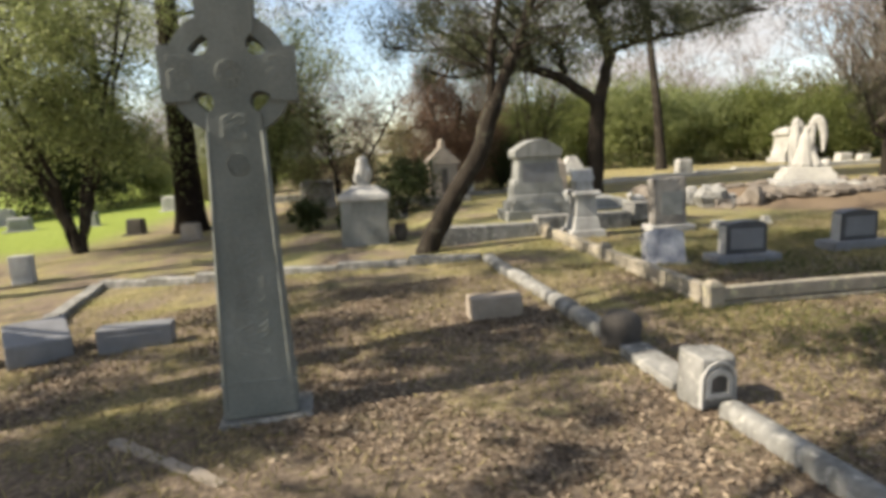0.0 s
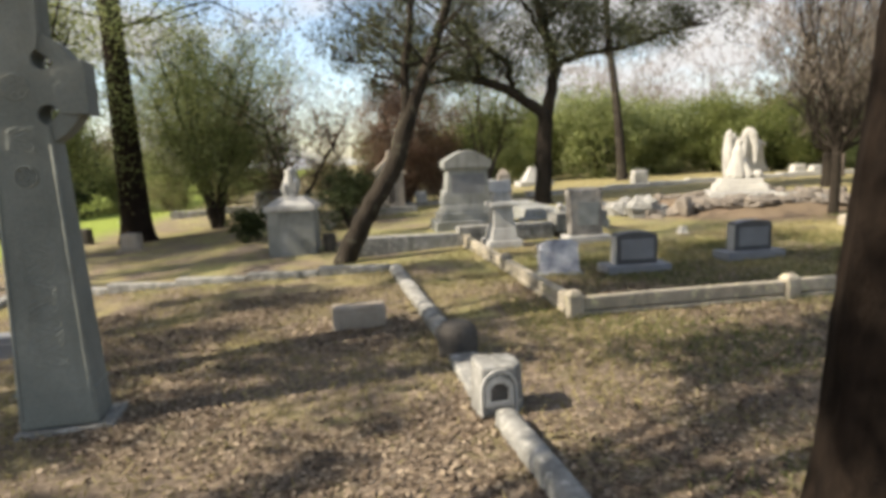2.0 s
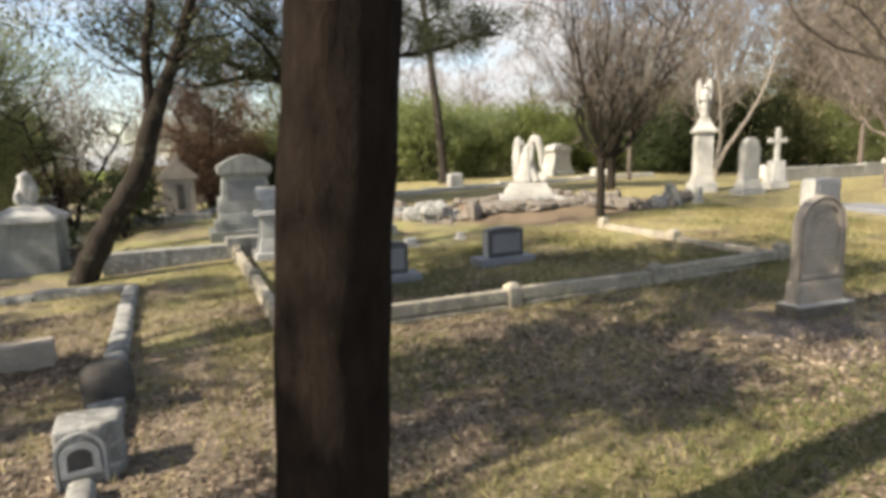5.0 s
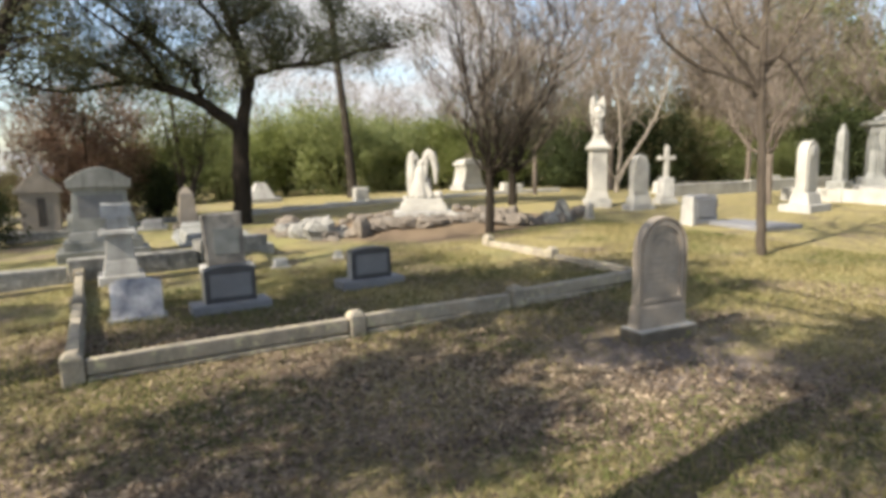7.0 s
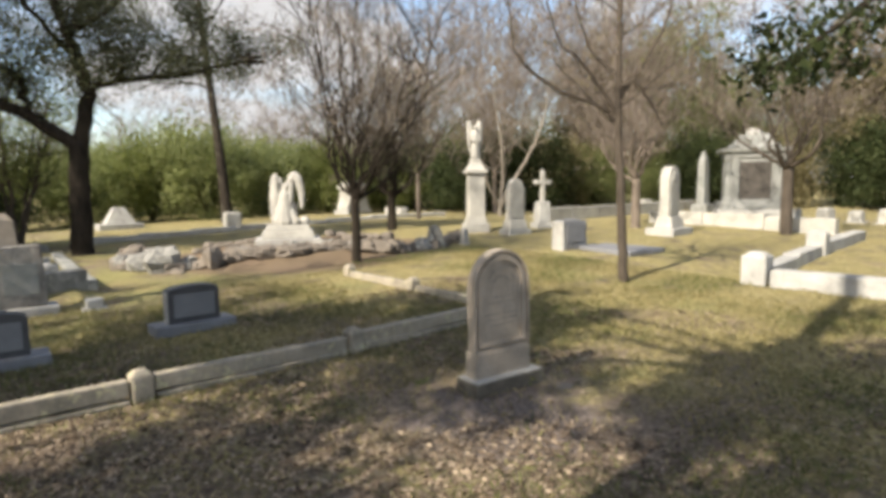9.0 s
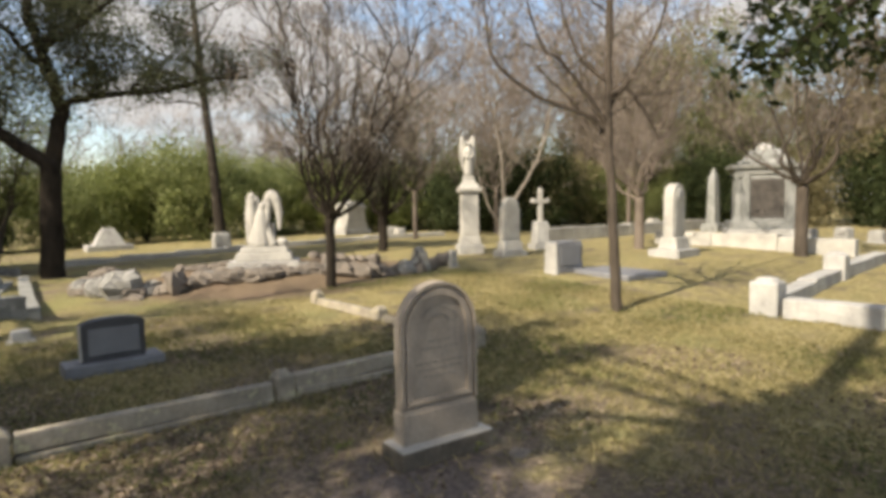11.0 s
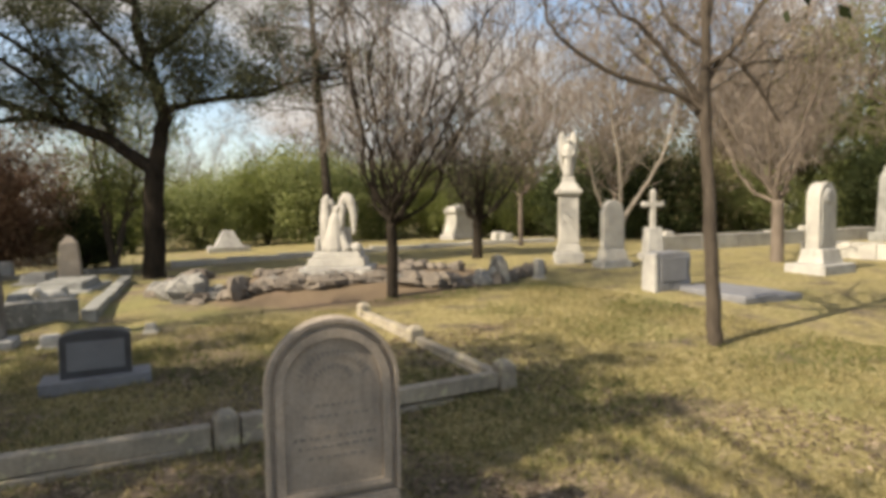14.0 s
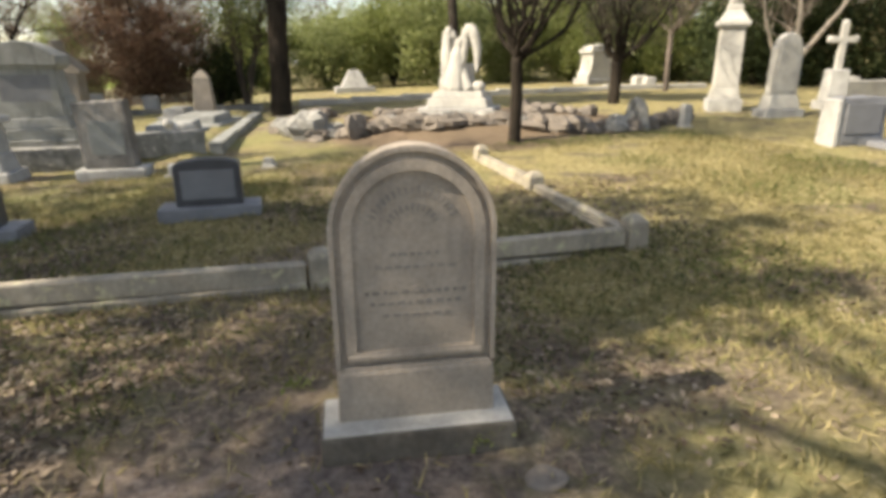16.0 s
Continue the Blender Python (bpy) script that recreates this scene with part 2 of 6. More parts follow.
    col = mixc(n, l, span(worn, 0.25, 0.7, 0.0, 0.9), col, ramp(n, l, noise_node(n, l, 28, 6, 0.75, None, 33.0), [(0.3, (0.06, 0.05, 0.046)), (0.7, (0.26, 0.22, 0.205))]))
    far = arith("MULTIPLY", span(sep.outputs["Y"], 13.0, 17.0), span(sep.outputs["X"], -5.5, -8.0))
    col = mixc(n, l, far, col, lawn)
    l.new(col, p.inputs["Base Color"])
    p.inputs["Roughness"].default_value, p.inputs["Specular IOR Level"].default_value = 1.0, 0.1
    bump(n, l, p, mixc(n, l, 0.5, noise_node(n, l, 30, 6, 0.8), noise_node(n, l, 9, 5, 0.7)), 0.9, 0.05)
    return m


M_GROUND = ground_material()


# ---- builders ----
def ease(t):
    t = min(max(t, 0.0), 1.0)
    return t * t * (3 - 2 * t)


def lie(x, y):
    """Height of the ground: level round the walk, rising gently to the east and falling to the west, with two raised plots."""
    s = math.hypot(x - 3.5, max(y - 2.0, 0.0))
    k = min(max((s - 2.0) / 8.0, 0.0), 1.0)
    k = k * k * (3 - 2 * k)
    xx = min(max(x, -40.0), 17.0)
    east = min(max(0.012 + 0.0035 * (y - 3.65), 0.008), 0.027)
    z = (east if xx > 3.5 else 0.052) * (xx - 3.5) * k
    z += 0.03 * ease((0.85 - math.hypot(x - 7.44, y - 3.23)) / 0.45)
    z += 0.18 * ease((2.7 - math.hypot(x - 10.1, y - 12.1)) / 1.2)
    z += 0.13 * ease((x - 1.0) / 0.4) * ease((5.95 - x) / 0.4) * ease((y - 9.6) / 0.4) * ease((18.0 - y) / 0.8)
    return z


def thing(name, x, y, label, category, group="", turn=0.0, dz=0.0, scale=1.0, kind=""):
    ob = new(name)
    ob.empty_display_size = 0.2
    ob.matrix_basis = pose(x, y, lie(x, y) + dz, 0, 0, turn) @ Matrix.Diagonal((scale, scale, scale, 1))
    return tagged(ob, label, category, group, kind)


def part(name, bm, material, parent, label="", smooth=False):
    me = bpy.data.meshes.new(name)
    bm.to_mesh(me)
    bm.free()
    if smooth:
        me.polygons.foreach_set("use_smooth", [True] * len(me.polygons))
    me.materials.append(material)
    ob = new(name, me)
    ob.parent = parent
    return tagged(ob, label)


def raw(name, verts, faces, material, parent, label="", smooth=True):
    me = bpy.data.meshes.new(name)
    me.from_pydata(verts, [], faces)
    if smooth:
        me.polygons.foreach_set("use_smooth", [True] * len(me.polygons))
    me.materials.append(material)
    ob = new(name, me)
    ob.parent = parent
    return tagged(ob, label)


def rough_up(bm, amount, freq=6.0, seed=0.0):
    for v in bm.verts:
        v.co += noise.noise_vector(v.co * freq + Vector((seed, seed * 2, -seed))) * amount


def add_block(bm, sx, sy, sz, at=(0, 0, 0), top=(1.0, 1.0), bevel=0.012, cuts=0, turn=0.0, lean=0.0):
    """A block standing on at, tapering to top; its edges are rounded."""
    b = bmesh.new()
    bmesh.ops.create_cube(b, size=1.0)
    for v in b.verts:
        k = top if v.co.z > 0 else (1, 1)
        v.co = Vector((v.co.x * sx * k[0], v.co.y * sy * k[1], (v.co.z + 0.5) * sz))
    if cuts:
        bmesh.ops.subdivide_edges(b, edges=b.edges[:], cuts=cuts, use_grid_fill=True)
    if bevel:
        sharp = [e for e in b.edges if len(e.link_faces) == 2 and e.calc_face_angle() > 0.6]
        bmesh.ops.bevel(b, geom=sharp, offset=bevel, segments=2, profile=0.6, affect="EDGES")
    b.transform(pose(*at, lean, 0, turn))
    me = bpy.data.meshes.new("tmp")
    b.to_mesh(me)
    b.free()
    bm.from_mesh(me)
    bpy.data.meshes.remove(me)
    return bm


def block(sx, sy, sz, at=(0, 0, 0), **kw):
    return add_block(bmesh.new(), sx, sy, sz, at, **kw)


def slab_shape(pts, thick, at=(0, 0, 0), bevel=0.01, lean=0.0):
    """An outline in x and z, thickened along y."""
    b = bmesh.new()
    f = b.faces.new([b.verts.new((x, -thick / 2, z)) for x, z in pts])
    ex = bmesh.ops.extrude_face_region(b, geom=[f])
    bmesh.ops.translate(b, vec=(0, thick, 0), verts=[v for v in ex["geom"] if isinstance(v, bmesh.types.BMVert)])
    bmesh.ops.recalc_face_normals(b, faces=b.faces[:])
    if bevel:
        sharp = [e for e in b.edges if len(e.link_faces) == 2 and e.calc_face_angle() > 0.5]
        bmesh.ops.bevel(b, geom=sharp, offset=bevel, segments=2, profile=0.6, affect="EDGES")
    b.transform(pose(*at, lean))
    return b


def arch(w, spring, top, n=14):
    """Outline of a round-headed slab."""
    r = w / 2
    pts = [(-r, 0), (r, 0)]
    return pts + [(r * math.cos(math.pi * i / n), spring + (top - spring) * math.sin(math.pi * i / n)) for i in range(n + 1)]


def ring_shape(outer, inner, thick, at=(0, 0, 0)):
    """A frame between two outlines with the same count of points."""
    b = bmesh.new()
    rows = []
    for pts, y in ((outer, -thick / 2), (inner, -thick / 2), (inner, thick / 2), (outer, thick / 2)):
        rows.append([b.verts.new((x, y, z)) for x, z in pts])
    k = len(outer)
    for a in range(4):
        for i in range(k):
            b.faces.new((rows[a][i], rows[a][(i + 1) % k], rows[(a + 1) % 4][(i + 1) % k], rows[(a + 1) % 4][i]))
    bmesh.ops.recalc_face_normals(b, faces=b.faces[:])
    b.transform(pose(*at))
    return b


def lathe(profile, n=20, at=(0, 0, 0), squash=(1, 1)):
    b = bmesh.new()
    rows = [[b.verts.new((r * math.cos(2 * math.pi * i / n) * squash[0], r * math.sin(2 * math.pi * i / n) * squash[1], z)) for i in range(n)] for r, z in profile]
    for a, c in zip(rows, rows[1:]):
        for i in range(n):
            b.faces.new((a[i], a[(i + 1) % n], c[(i + 1) % n], c[i]))
    b.faces.new(rows[0][::-1])
    b.faces.new(rows[-1])
    b.transform(pose(*at))
    return b


def merge(*bms):
    out = bmesh.new()
    for b in bms:
        me = bpy.data.meshes.new("tmp")
        b.to_mesh(me)
        b.free()
        out.from_mesh(me)
        bpy.data.meshes.remove(me)
    return out


def ball(r, at, squash=(1, 1, 1), seg=14, turn=(0, 0, 0)):
    b = bmesh.new()
    bmesh.ops.create_uvsphere(b, u_segments=seg, v_segments=max(6, seg // 2 + 2), radius=r)
    b.transform(pose(*at, *turn) @ Matrix.Diagonal((*squash, 1)))
    return b


def tube(V, F, pts, radii, sides=7):
    """Adds a tapering limb along pts to the lists of vertices and faces."""
    start = len(V)
    prev = None
    for i, p in enumerate(pts):
        d = (pts[min(i + 1, len(pts) - 1)] - pts[max(i - 1, 0)]).normalized()
        if prev is None:
            prev = d.orthogonal().normalized()
        u = (prev - d * prev.dot(d)).normalized()
        prev = u
        w = d.cross(u)
        for k in range(sides):
            a = 2 * math.pi * k / sides
            V.append(p + (u * math.cos(a) + w * math.sin(a)) * radii[i])
    for i in range(len(pts) - 1):
        for k in range(sides):
            a, b = start + i * sides + k, start + i * sides + (k + 1) % sides
            F.append((a, b, b + sides, a + sides))
    F.append(tuple(start + (len(pts) - 1) * sides + k for k in range(sides)))


def smooth_path(pts, per=5):
    """Points on a curve through pts."""
    P = [Vector(p) for p in pts]
    out = []
    for i in range(len(P) - 1):
        a, b, c, d = P[max(i - 1, 0)], P[i], P[i + 1], P[min(i + 2, len(P) - 1)]
        for j in range(per):
            t = j / per
            out.append(0.5 * ((2 * b) + (c - a) * t + (2 * a - 5 * b + 4 * c - d) * t * t + (3 * b - a - 3 * c + d) * t ** 3))
    return out + [P[-1]]


def limb(V, F, pts, r0, r1, sides=8, wob=0.0, rnd=None):
    path = smooth_path(pts)
    if wob:
        path = [p + Vector((rnd.gauss(0, wob), rnd.gauss(0, wob), 0)) * (0 < i < len(path) - 1) for i, p in enumerate(path)]
    n = len(path) - 1
    tube(V, F, path, [r0 + (r1 - r0) * i / n for i in range(n + 1)], sides)
    return path


def sprout(V, F, p, d, length, r, depth, rnd, tips, up=0.15, spread=0.6, kids=3, bend=0.18, shrink=0.68, steps=4):
    """A branch that wanders, and its side branches; the ends are kept in tips."""
    pts, q, dd = [p.copy()], p.copy(), d.normalized()
    for i in range(steps):
        dd = (dd + Vector((rnd.gauss(0, bend), rnd.gauss(0, bend), rnd.gauss(0, bend) + up * 0.3))).normalized()
        q = q + dd * (length / steps)
        pts.append(q.copy())
    tube(V, F, pts, [max(r * (1 - 0.6 * i / steps), 0.003) for i in range(steps + 1)], 6 if r > 0.03 else (4 if r > 0.012 else 3))
    if depth <= 0:
        tips.extend(pts[1:])
        return
    if depth == 1:
        tips.append(pts[-1])
    for k in range(kids):
        i = rnd.randint(max(1, steps - 3), steps) if k else steps
        side = Vector((rnd.gauss(0, 1), rnd.gauss(0, 1), rnd.gauss(0, 0.6) + up)).normalized()
        sprout(V, F, pts[i], (dd + side * spread).normalized(), length * shrink * rnd.uniform(0.75, 1.15), r * 0.5, depth - 1, rnd, tips, up, spread, kids, bend, shrink, steps)


def clumpy(centre, radii, clumps, per, sigma, rng, hollow=0.35, gaps=None):
    """Points in loose clumps through a lumpy ellipsoid; also the clumps' centres."""
    u = rng.normal(size=(clumps, 3))
    u /= np.linalg.norm(u, axis=1)[:, None]
    u *= rng.uniform(hollow, 1.0, size=(clumps, 1))
    c = np.array(centre) + u * np.array(radii)
    if gaps is not None:
        c = c[[noise.noise(Vector((q[0] * 0.75, q[1] * 0.95, gaps))) > -0.04 for q in c]]
        clumps = len(c)
    p = np.repeat(c, per, axis=0)
    return p + rng.normal(size=p.shape) * np.repeat(rng.uniform(0.6, 1.4, size=(clumps, 1)), per, axis=0) * sigma, c


def leaves(name, pts, size, material, parent, rng, label="", aspect=0.5, flat=0.0):
    me = leaf_mesh(pts, size, rng, flat, aspect)
    me.materials.append(material)
    ob = new(name, me)
    ob.parent = parent
    return tagged(ob, label)


def leaf_mesh(centres, size, rng, flat=0.0, aspect=0.5):
    """Many small four-cornered leaves at centres, each turned its own way, with a fold along the middle."""
    n = len(centres)
    c = np.asarray(centres, dtype=np.float32)
    a = rng.normal(size=(n, 3))
    a[:, 2] *= 1 - flat
    a /= np.linalg.norm(a, axis=1)[:, None] + 1e-6
    b = rng.normal(size=(n, 3))
    b[:, 2] *= 1 - flat
    b -= a * (a * b).sum(1)[:, None]
    b /= np.linalg.norm(b, axis=1)[:, None] + 1e-6
    s = (size * rng.uniform(0.6, 1.3, size=n))[:, None]
    fold = np.cross(a, b) * s * 0.12
    v = np.stack([c - a * s, c - b * s * aspect + fold, c + a * s, c + b * s * aspect + fold], axis=1).reshape(-1, 3)
    me = bpy.data.meshes.new("leaves")
    me.vertices.add(4 * n)
    me.vertices.foreach_set("co", v.astype(np.float32).ravel())
    me.loops.add(4 * n)
    me.loops.foreach_set("vertex_index", np.arange(4 * n, dtype=np.int32))
    me.polygons.add(n)
    me.polygons.foreach_set("loop_start", np.arange(0, 4 * n, 4, dtype=np.int32))
    me.update(calc_edges=True)
    return me


def crown(tips, per, spread, size, material, parent, seed, label="", name="crown", flat=0.0, squash=1.0, keep=None):
    rng = np.random.default_rng(seed)
    t = np.array([tuple(p) for p in tips])
    c = np.repeat(t, per, axis=0) + rng.normal(size=(len(t) * per, 3)) * np.array([spread, spread, spread * squash])
    if keep is not None:
        c = c[keep(c)]
    me = leaf_mesh(c, size, rng, flat)
    me.materials.append(material)
    ob = new(name, me)
    ob.parent = parent
    return tagged(ob, label)


# ---- ground ----
def axis(lo, hi, fine_lo, fine_hi, step, grow=1.22):
    a = list(np.arange(fine_lo, fine_hi + 1e-6, step))
    d, x = step, fine_lo
    while x > lo:
        d *= grow
        x -= d
        a.insert(0, x)
    d, x = step, fine_hi
    while x < hi:
        d *= grow
        x += d
        a.append(x)
    return a


def bumps(x, y):
    near = math.exp(-max(0.0, math.hypot(x - 5, y - 4) - 12) / 10)
    return near * (noise.noise(Vector((x * 0.55, y * 0.55, 1.0))) * 0.022 + noise.noise(Vector((x * 2.3, y * 2.3, 4.0))) * 0.009 + noise.noise(Vector((x * 7.0, y * 7.0, 8.0))) * 0.006)


def build_ground():
    xs, ys = axis(-320, 320, -5, 14, 0.11), axis(-320, 320, -2, 11.5, 0.11)
    V = [(x, y, lie(x, y) + bumps(x, y)) for y in ys for x in xs]
    w = len(xs)
    F = [(j * w + i, j * w + i + 1, (j + 1) * w + i + 1, (j + 1) * w + i) for j in range(len(ys) - 1) for i in range(w - 1)]
    ob = raw("ground", V, F, M_GROUND, None)
    return tagged(ob, "brown leaf litter and thin yellow green grass", "ground", kind="structure")


build_ground()


def scatter(name, label, category, count, size, material, seed, region, flat, lift, aspect=0.5, dense=None):
    rng = np.random.default_rng(seed)
    x = rng.uniform(region[0], region[1], count)
    y = rng.uniform(region[2], region[3], count)
    if dense is not None:
        m = np.array([dense(a, b) for a, b in zip(x, y)]) > rng.uniform(size=count)
        x, y = x[m], y[m]
    z = np.array([lie(a, b) + bumps(a, b) for a, b in zip(x, y)]) + lift
    me = leaf_mesh(np.stack([x, y, z], 1), size, rng, flat, aspect)
    me.materials.append(material)
    return tagged(new(name, me), label, category, kind="stuff")


def patchy(a, b, f=0.9, off=0.0):
    return 0.5 + 0.9 * noise.noise(Vector((a * f + off, b * f - off, 2.5)))


scatter("fallen_leaves", "curled brown fallen leaves on the ground", "leaves", 165000, 0.020, M_LITTER, 3, (-3.5, 11, 0.4, 7), 0.75, 0.008, 0.55,
        lambda a, b: min(1.0, max(0.06, 2.6 * patchy(a, b) - 0.85)) * (1.0 if a < 6.5 else max(0.4, 1.0 - (a - 6.5) * 0.3)))
scatter("grass", "short dry yellow green grass", "grass", 150000, 0.042, M_BLADE, 4, (-4, 13, 0.4, 9.0), -0.6, 0.016, 0.09,
        lambda a, b: min(1.0, max(0.08, 1.7 - 2.2 * patchy(a, b))) * (1.0 if a > 2.5 else 0.55) * (1.0 if math.hypot(a - 7.1, b - 2.7) > 1.0 else 0.25))
scatter("green_grass", "thin green grass tufts among the leaves", "grass", 120000, 0.04, M_BLADEGREEN, 6, (2.5, 13, 0.8, 9.5), -0.7, 0.02, 0.09,
        lambda a, b: max(0.0, 1.6 * patchy(a, b, 0.8, 5.0) - 0.55))


# ---- graves near the start ----
def knotwork(w, h, deep, rows, back, narrow):
    """A shallow carved panel of interlaced strands, worn smooth; it follows the face behind it."""
    b = bmesh.new()
    nx, nz = 26, max(24, int(26 * h / w))
    grid = []
    for j in range(nz + 1):
        z = h * j / nz
        row = []
        for i in range(nx + 1):
            u = 2 * i / nx - 1
            a = math.pi * z / h * rows
            d = min(abs(u - 0.62 * math.sin(a + k * 2.1) * (1 if k < 2 else -1)) for k in range(4))
            edge = ease((1 - abs(u)) / 0.15) * ease(min(z, h - z) / (0.06 * w))
            y = deep * edge * (math.exp(-(d / 0.11) ** 2) * (0.8 + 0.4 * noise.noise(Vector((u * 3, z * 14, rows)))))
            row.append(b.verts.new((u * w / 2 * narrow(z), back(z) - y, z)))
        grid.append(row)
    for j in range(nz):
        for i in range(nx):
            b.faces.new((grid[j][i], grid[j][i + 1], grid[j + 1][i + 1], grid[j + 1][i]))
    return b


def celtic_cross():
    """Tall ringed cross: tapering shaft with a raised edge, carved panels, ring with four openings."""
    o = thing("celtic_cross", -0.685, 3.53, "tall grey stone ringed cross with carved panels, on a sunken base", "gravestone", turn=5, dz=0.03)
    hc, w0, w1, d0, d1 = 1.97, 0.43, 0.30, 0.27, 0.20
    part("foundation", block(0.54, 0.38, 0.05, (0.03, 0.02, -0.058), bevel=0.02), M_KERBGREY, o, "half-buried stone footing")
    shaft = part("shaft", block(w0, d0, hc - 0.20, (0, 0, 0), top=(w1 / w0, d1 / d0), bevel=0.018), M_CROSS, o)
    # head: arms and upper limb in one piece, with round bites where they meet
    a, c, r, arm_l = 0.132, 0.152, 0.058, 0.355
    first = math.asin((c - a) / r)
    bite = [(c + r * math.cos(-first - t * (1.5 * math.pi - 2 * first) / 10), c + r * math.sin(-first - t * (1.5 * math.pi - 2 * first) / 10)) for t in range(11)]
    q1 = [(arm_l, -0.148), (arm_l, 0.148), (arm_l - 0.14, 0.146)] + bite + [(0.148, 0.30), (0.155, 0.53)]
    q2 = [(-x, z) for x, z in q1[:1:-1]] + [(-arm_l, 0.148), (-arm_l, -0.148)]
    low = [(-arm_l + 0.14, -0.146)] + [(-x, -z) for x, z in bite] + [(-0.146, -0.26), (0.146, -0.26)] + [(x, -z) for x, z in bite[::-1]] + [(arm_l - 0.14, -0.146)]
    arms = part("arm", slab_shape(q1 + q2 + low, d1, (0, 0, hc), bevel=0.0), M_CROSS, o)
    n = 48
    circ = lambda r: [(r * math.cos(2 * math.pi * i / n), r * math.sin(2 * math.pi * i / n)) for i in range(n)]
    part("ring", ring_shape(circ(0.335), circ(0.238), d1 * 0.74, (0, 0, hc)), M_CROSS, o)
    # centre boss: a ring round eight petals
    for k in range(9):
        V, F = [], []
        c, r, t = ((0, 0), 0.070, 0.005) if k == 8 else ((0.05 * math.cos(k * math.pi / 4), 0.05 * math.sin(k * math.pi / 4)), 0.020, 0.005)
        tube(V, F, [Vector((c[0] + r * math.cos(i * math.pi / 12), 0, c[1] + r * math.sin(i * math.pi / 12))) for i in range(25)], [t] * 25, 6)
        raw("boss_ring" if k == 8 else "petal", V, F, M_CROSS, arms).matrix_basis = pose(0, -d1 / 2 - 0.002, hc)
    for sx in (-1, 1):
        part("arm_panel", knotwork(0.17, 0.20, 0.004, 3, lambda z: 0.0, lambda z: 1.0), M_CROSS, arms).matrix_basis = pose(sx * 0.255, -d1 / 2 - 0.001, hc - 0.10)
    # worn knotwork on the shaft's front, a rosette above it, and shallow lines between
    slope = (d0 - d1) / 2 / hc
    narrow = lambda z: 1 + (w1 / w0 - 1) * z / hc
    for z0, z1, wide, rows in ((0.36, 1.10, 0.31, 7), (1.60, 1.76, 0.27, 2)):
        part("carved_panel", knotwork(wide, z1 - z0, 0.0055, rows, lambda z, b=z0: slope * (z + b), lambda z, b=z0: narrow(z + b)), M_CROSS, shaft).matrix_basis = pose(0, -d0 / 2 - 0.001, z0)
    for k in range(7):
        V, F = [], []
        c, r, t = ((0, 0), 0.058, 0.007) if k == 6 else ((0.030 * math.cos(k * math.pi / 3), 0.030 * math.sin(k * math.pi / 3)), 0.016, 0.005)
        tube(V, F, [Vector((c[0] + r * math.cos(i * math.pi / 10), 0, c[1] + r * math.sin(i * math.pi / 10))) for i in range(21)], [t] * 21, 6)
        raw("rosette" if k == 6 else "petal", V, F, M_CROSS, shaft).matrix_basis = pose(0, -d0 / 2 + slope * 1.48 - 0.001, 1.48)
    for z, k in ((1.36, 0.5), (1.28, 0.62), (1.20, 0.55)):
        b = part("inscription_line", block(0.3 * k, 0.006, 0.012, (0, 0, 0), bevel=0.002), M_CROSS, shaft)
        b.matrix_basis = pose(0, -d0 / 2 + slope * z, z)
    for sx in (-1, 1):
        V, F = [], []
        tube(V, F, [Vector((sx * (w0 / 2 - 0.022) * narrow(z), -d0 / 2 + slope * z, z)) for z in (0.06, 0.5, 1.0, 1.66)], [0.011] * 4, 6)
        raw("edge_roll", V, F, M_CROSS, shaft)
    part("base_band", block(w0 + 0.003, d0 + 0.003, 0.016, (0, 0, 0.21), bevel=0.004), M_CROSS, o)
    return o


celtic_cross()


def low_marker(x, y, w, d, h, label, mat, turn=0.0, slope=0.0):
    o = thing("grave_marker", x, y, label, "gravestone", "low grave markers", turn)
    b = block(w, d, h + 0.04, (0, 0, -0.04), bevel=0.014, cuts=3)
    for v in b.verts:
        if v.co.z > 0.02:
            v.co.z += v.co.y * slope
    rough_up(b, 0.006, 9, x)
    body = part("body", b, mat, o)
    part("inscription_panel", block(w * 0.72, 0.012, h * 0.45, (0, -d / 2 - 0.001, h * 0.28), bevel=0.004), mat, body)
    return o


low_marker(1.12, 5.10, 0.48, 0.20, 0.20, "low tan stone block marker in leaf litter", M_TAN, 4)
low_marker(-2.12, 5.52, 0.62, 0.22, 0.22, "low blue grey stone block marker in leaf litter", M_GRANITE, 6)
low_marker(-3.02, 5.62, 0.50, 0.45, 0.28, "blue grey slant stone marker beside the kerb", M_GRANITE, 30, 0.25)
low_marker(-5.85, 10.8, 0.34, 0.18, 0.48, "small pale upright grave marker on grass", M_PALE, 0)


def kerb_run(parent, pts, w, h, mat, stone_len, round_top=False, gap=0.012, seed=1, sink=0.05, name="kerb_stone"):
    """A line of kerb stones along pts, each a stone of its own, slightly uneven."""
    rnd = random.Random(seed)
    P = [Vector((x, y, 0)) for x, y in pts]
    for a, b in zip(P, P[1:]):
        L = (b - a).length
        n = max(1, round(L / stone_len))
        ang = math.degrees(math.atan2(b.y - a.y, b.x - a.x))
        for i in range(n):
            c = a.lerp(b, (i + 0.5) / n)
            bm = block(L / n - gap, w, h + sink, (0, 0, -sink), bevel=w * 0.32 if round_top else 0.015, cuts=2 if not round_top else 0)
            rough_up(bm, 0.007, 8, c.x + i)
            ob = part(name, bm, mat, parent, smooth=round_top)
            tilt = rnd.gauss(0, 0.5)
            ob.matrix_basis = parent.matrix_basis.inverted() @ pose(c.x, c.y, lie(c.x, c.y) + rnd.gauss(0, 0.006), tilt, rnd.gauss(0, 0.5), ang + rnd.gauss(0, 0.5))


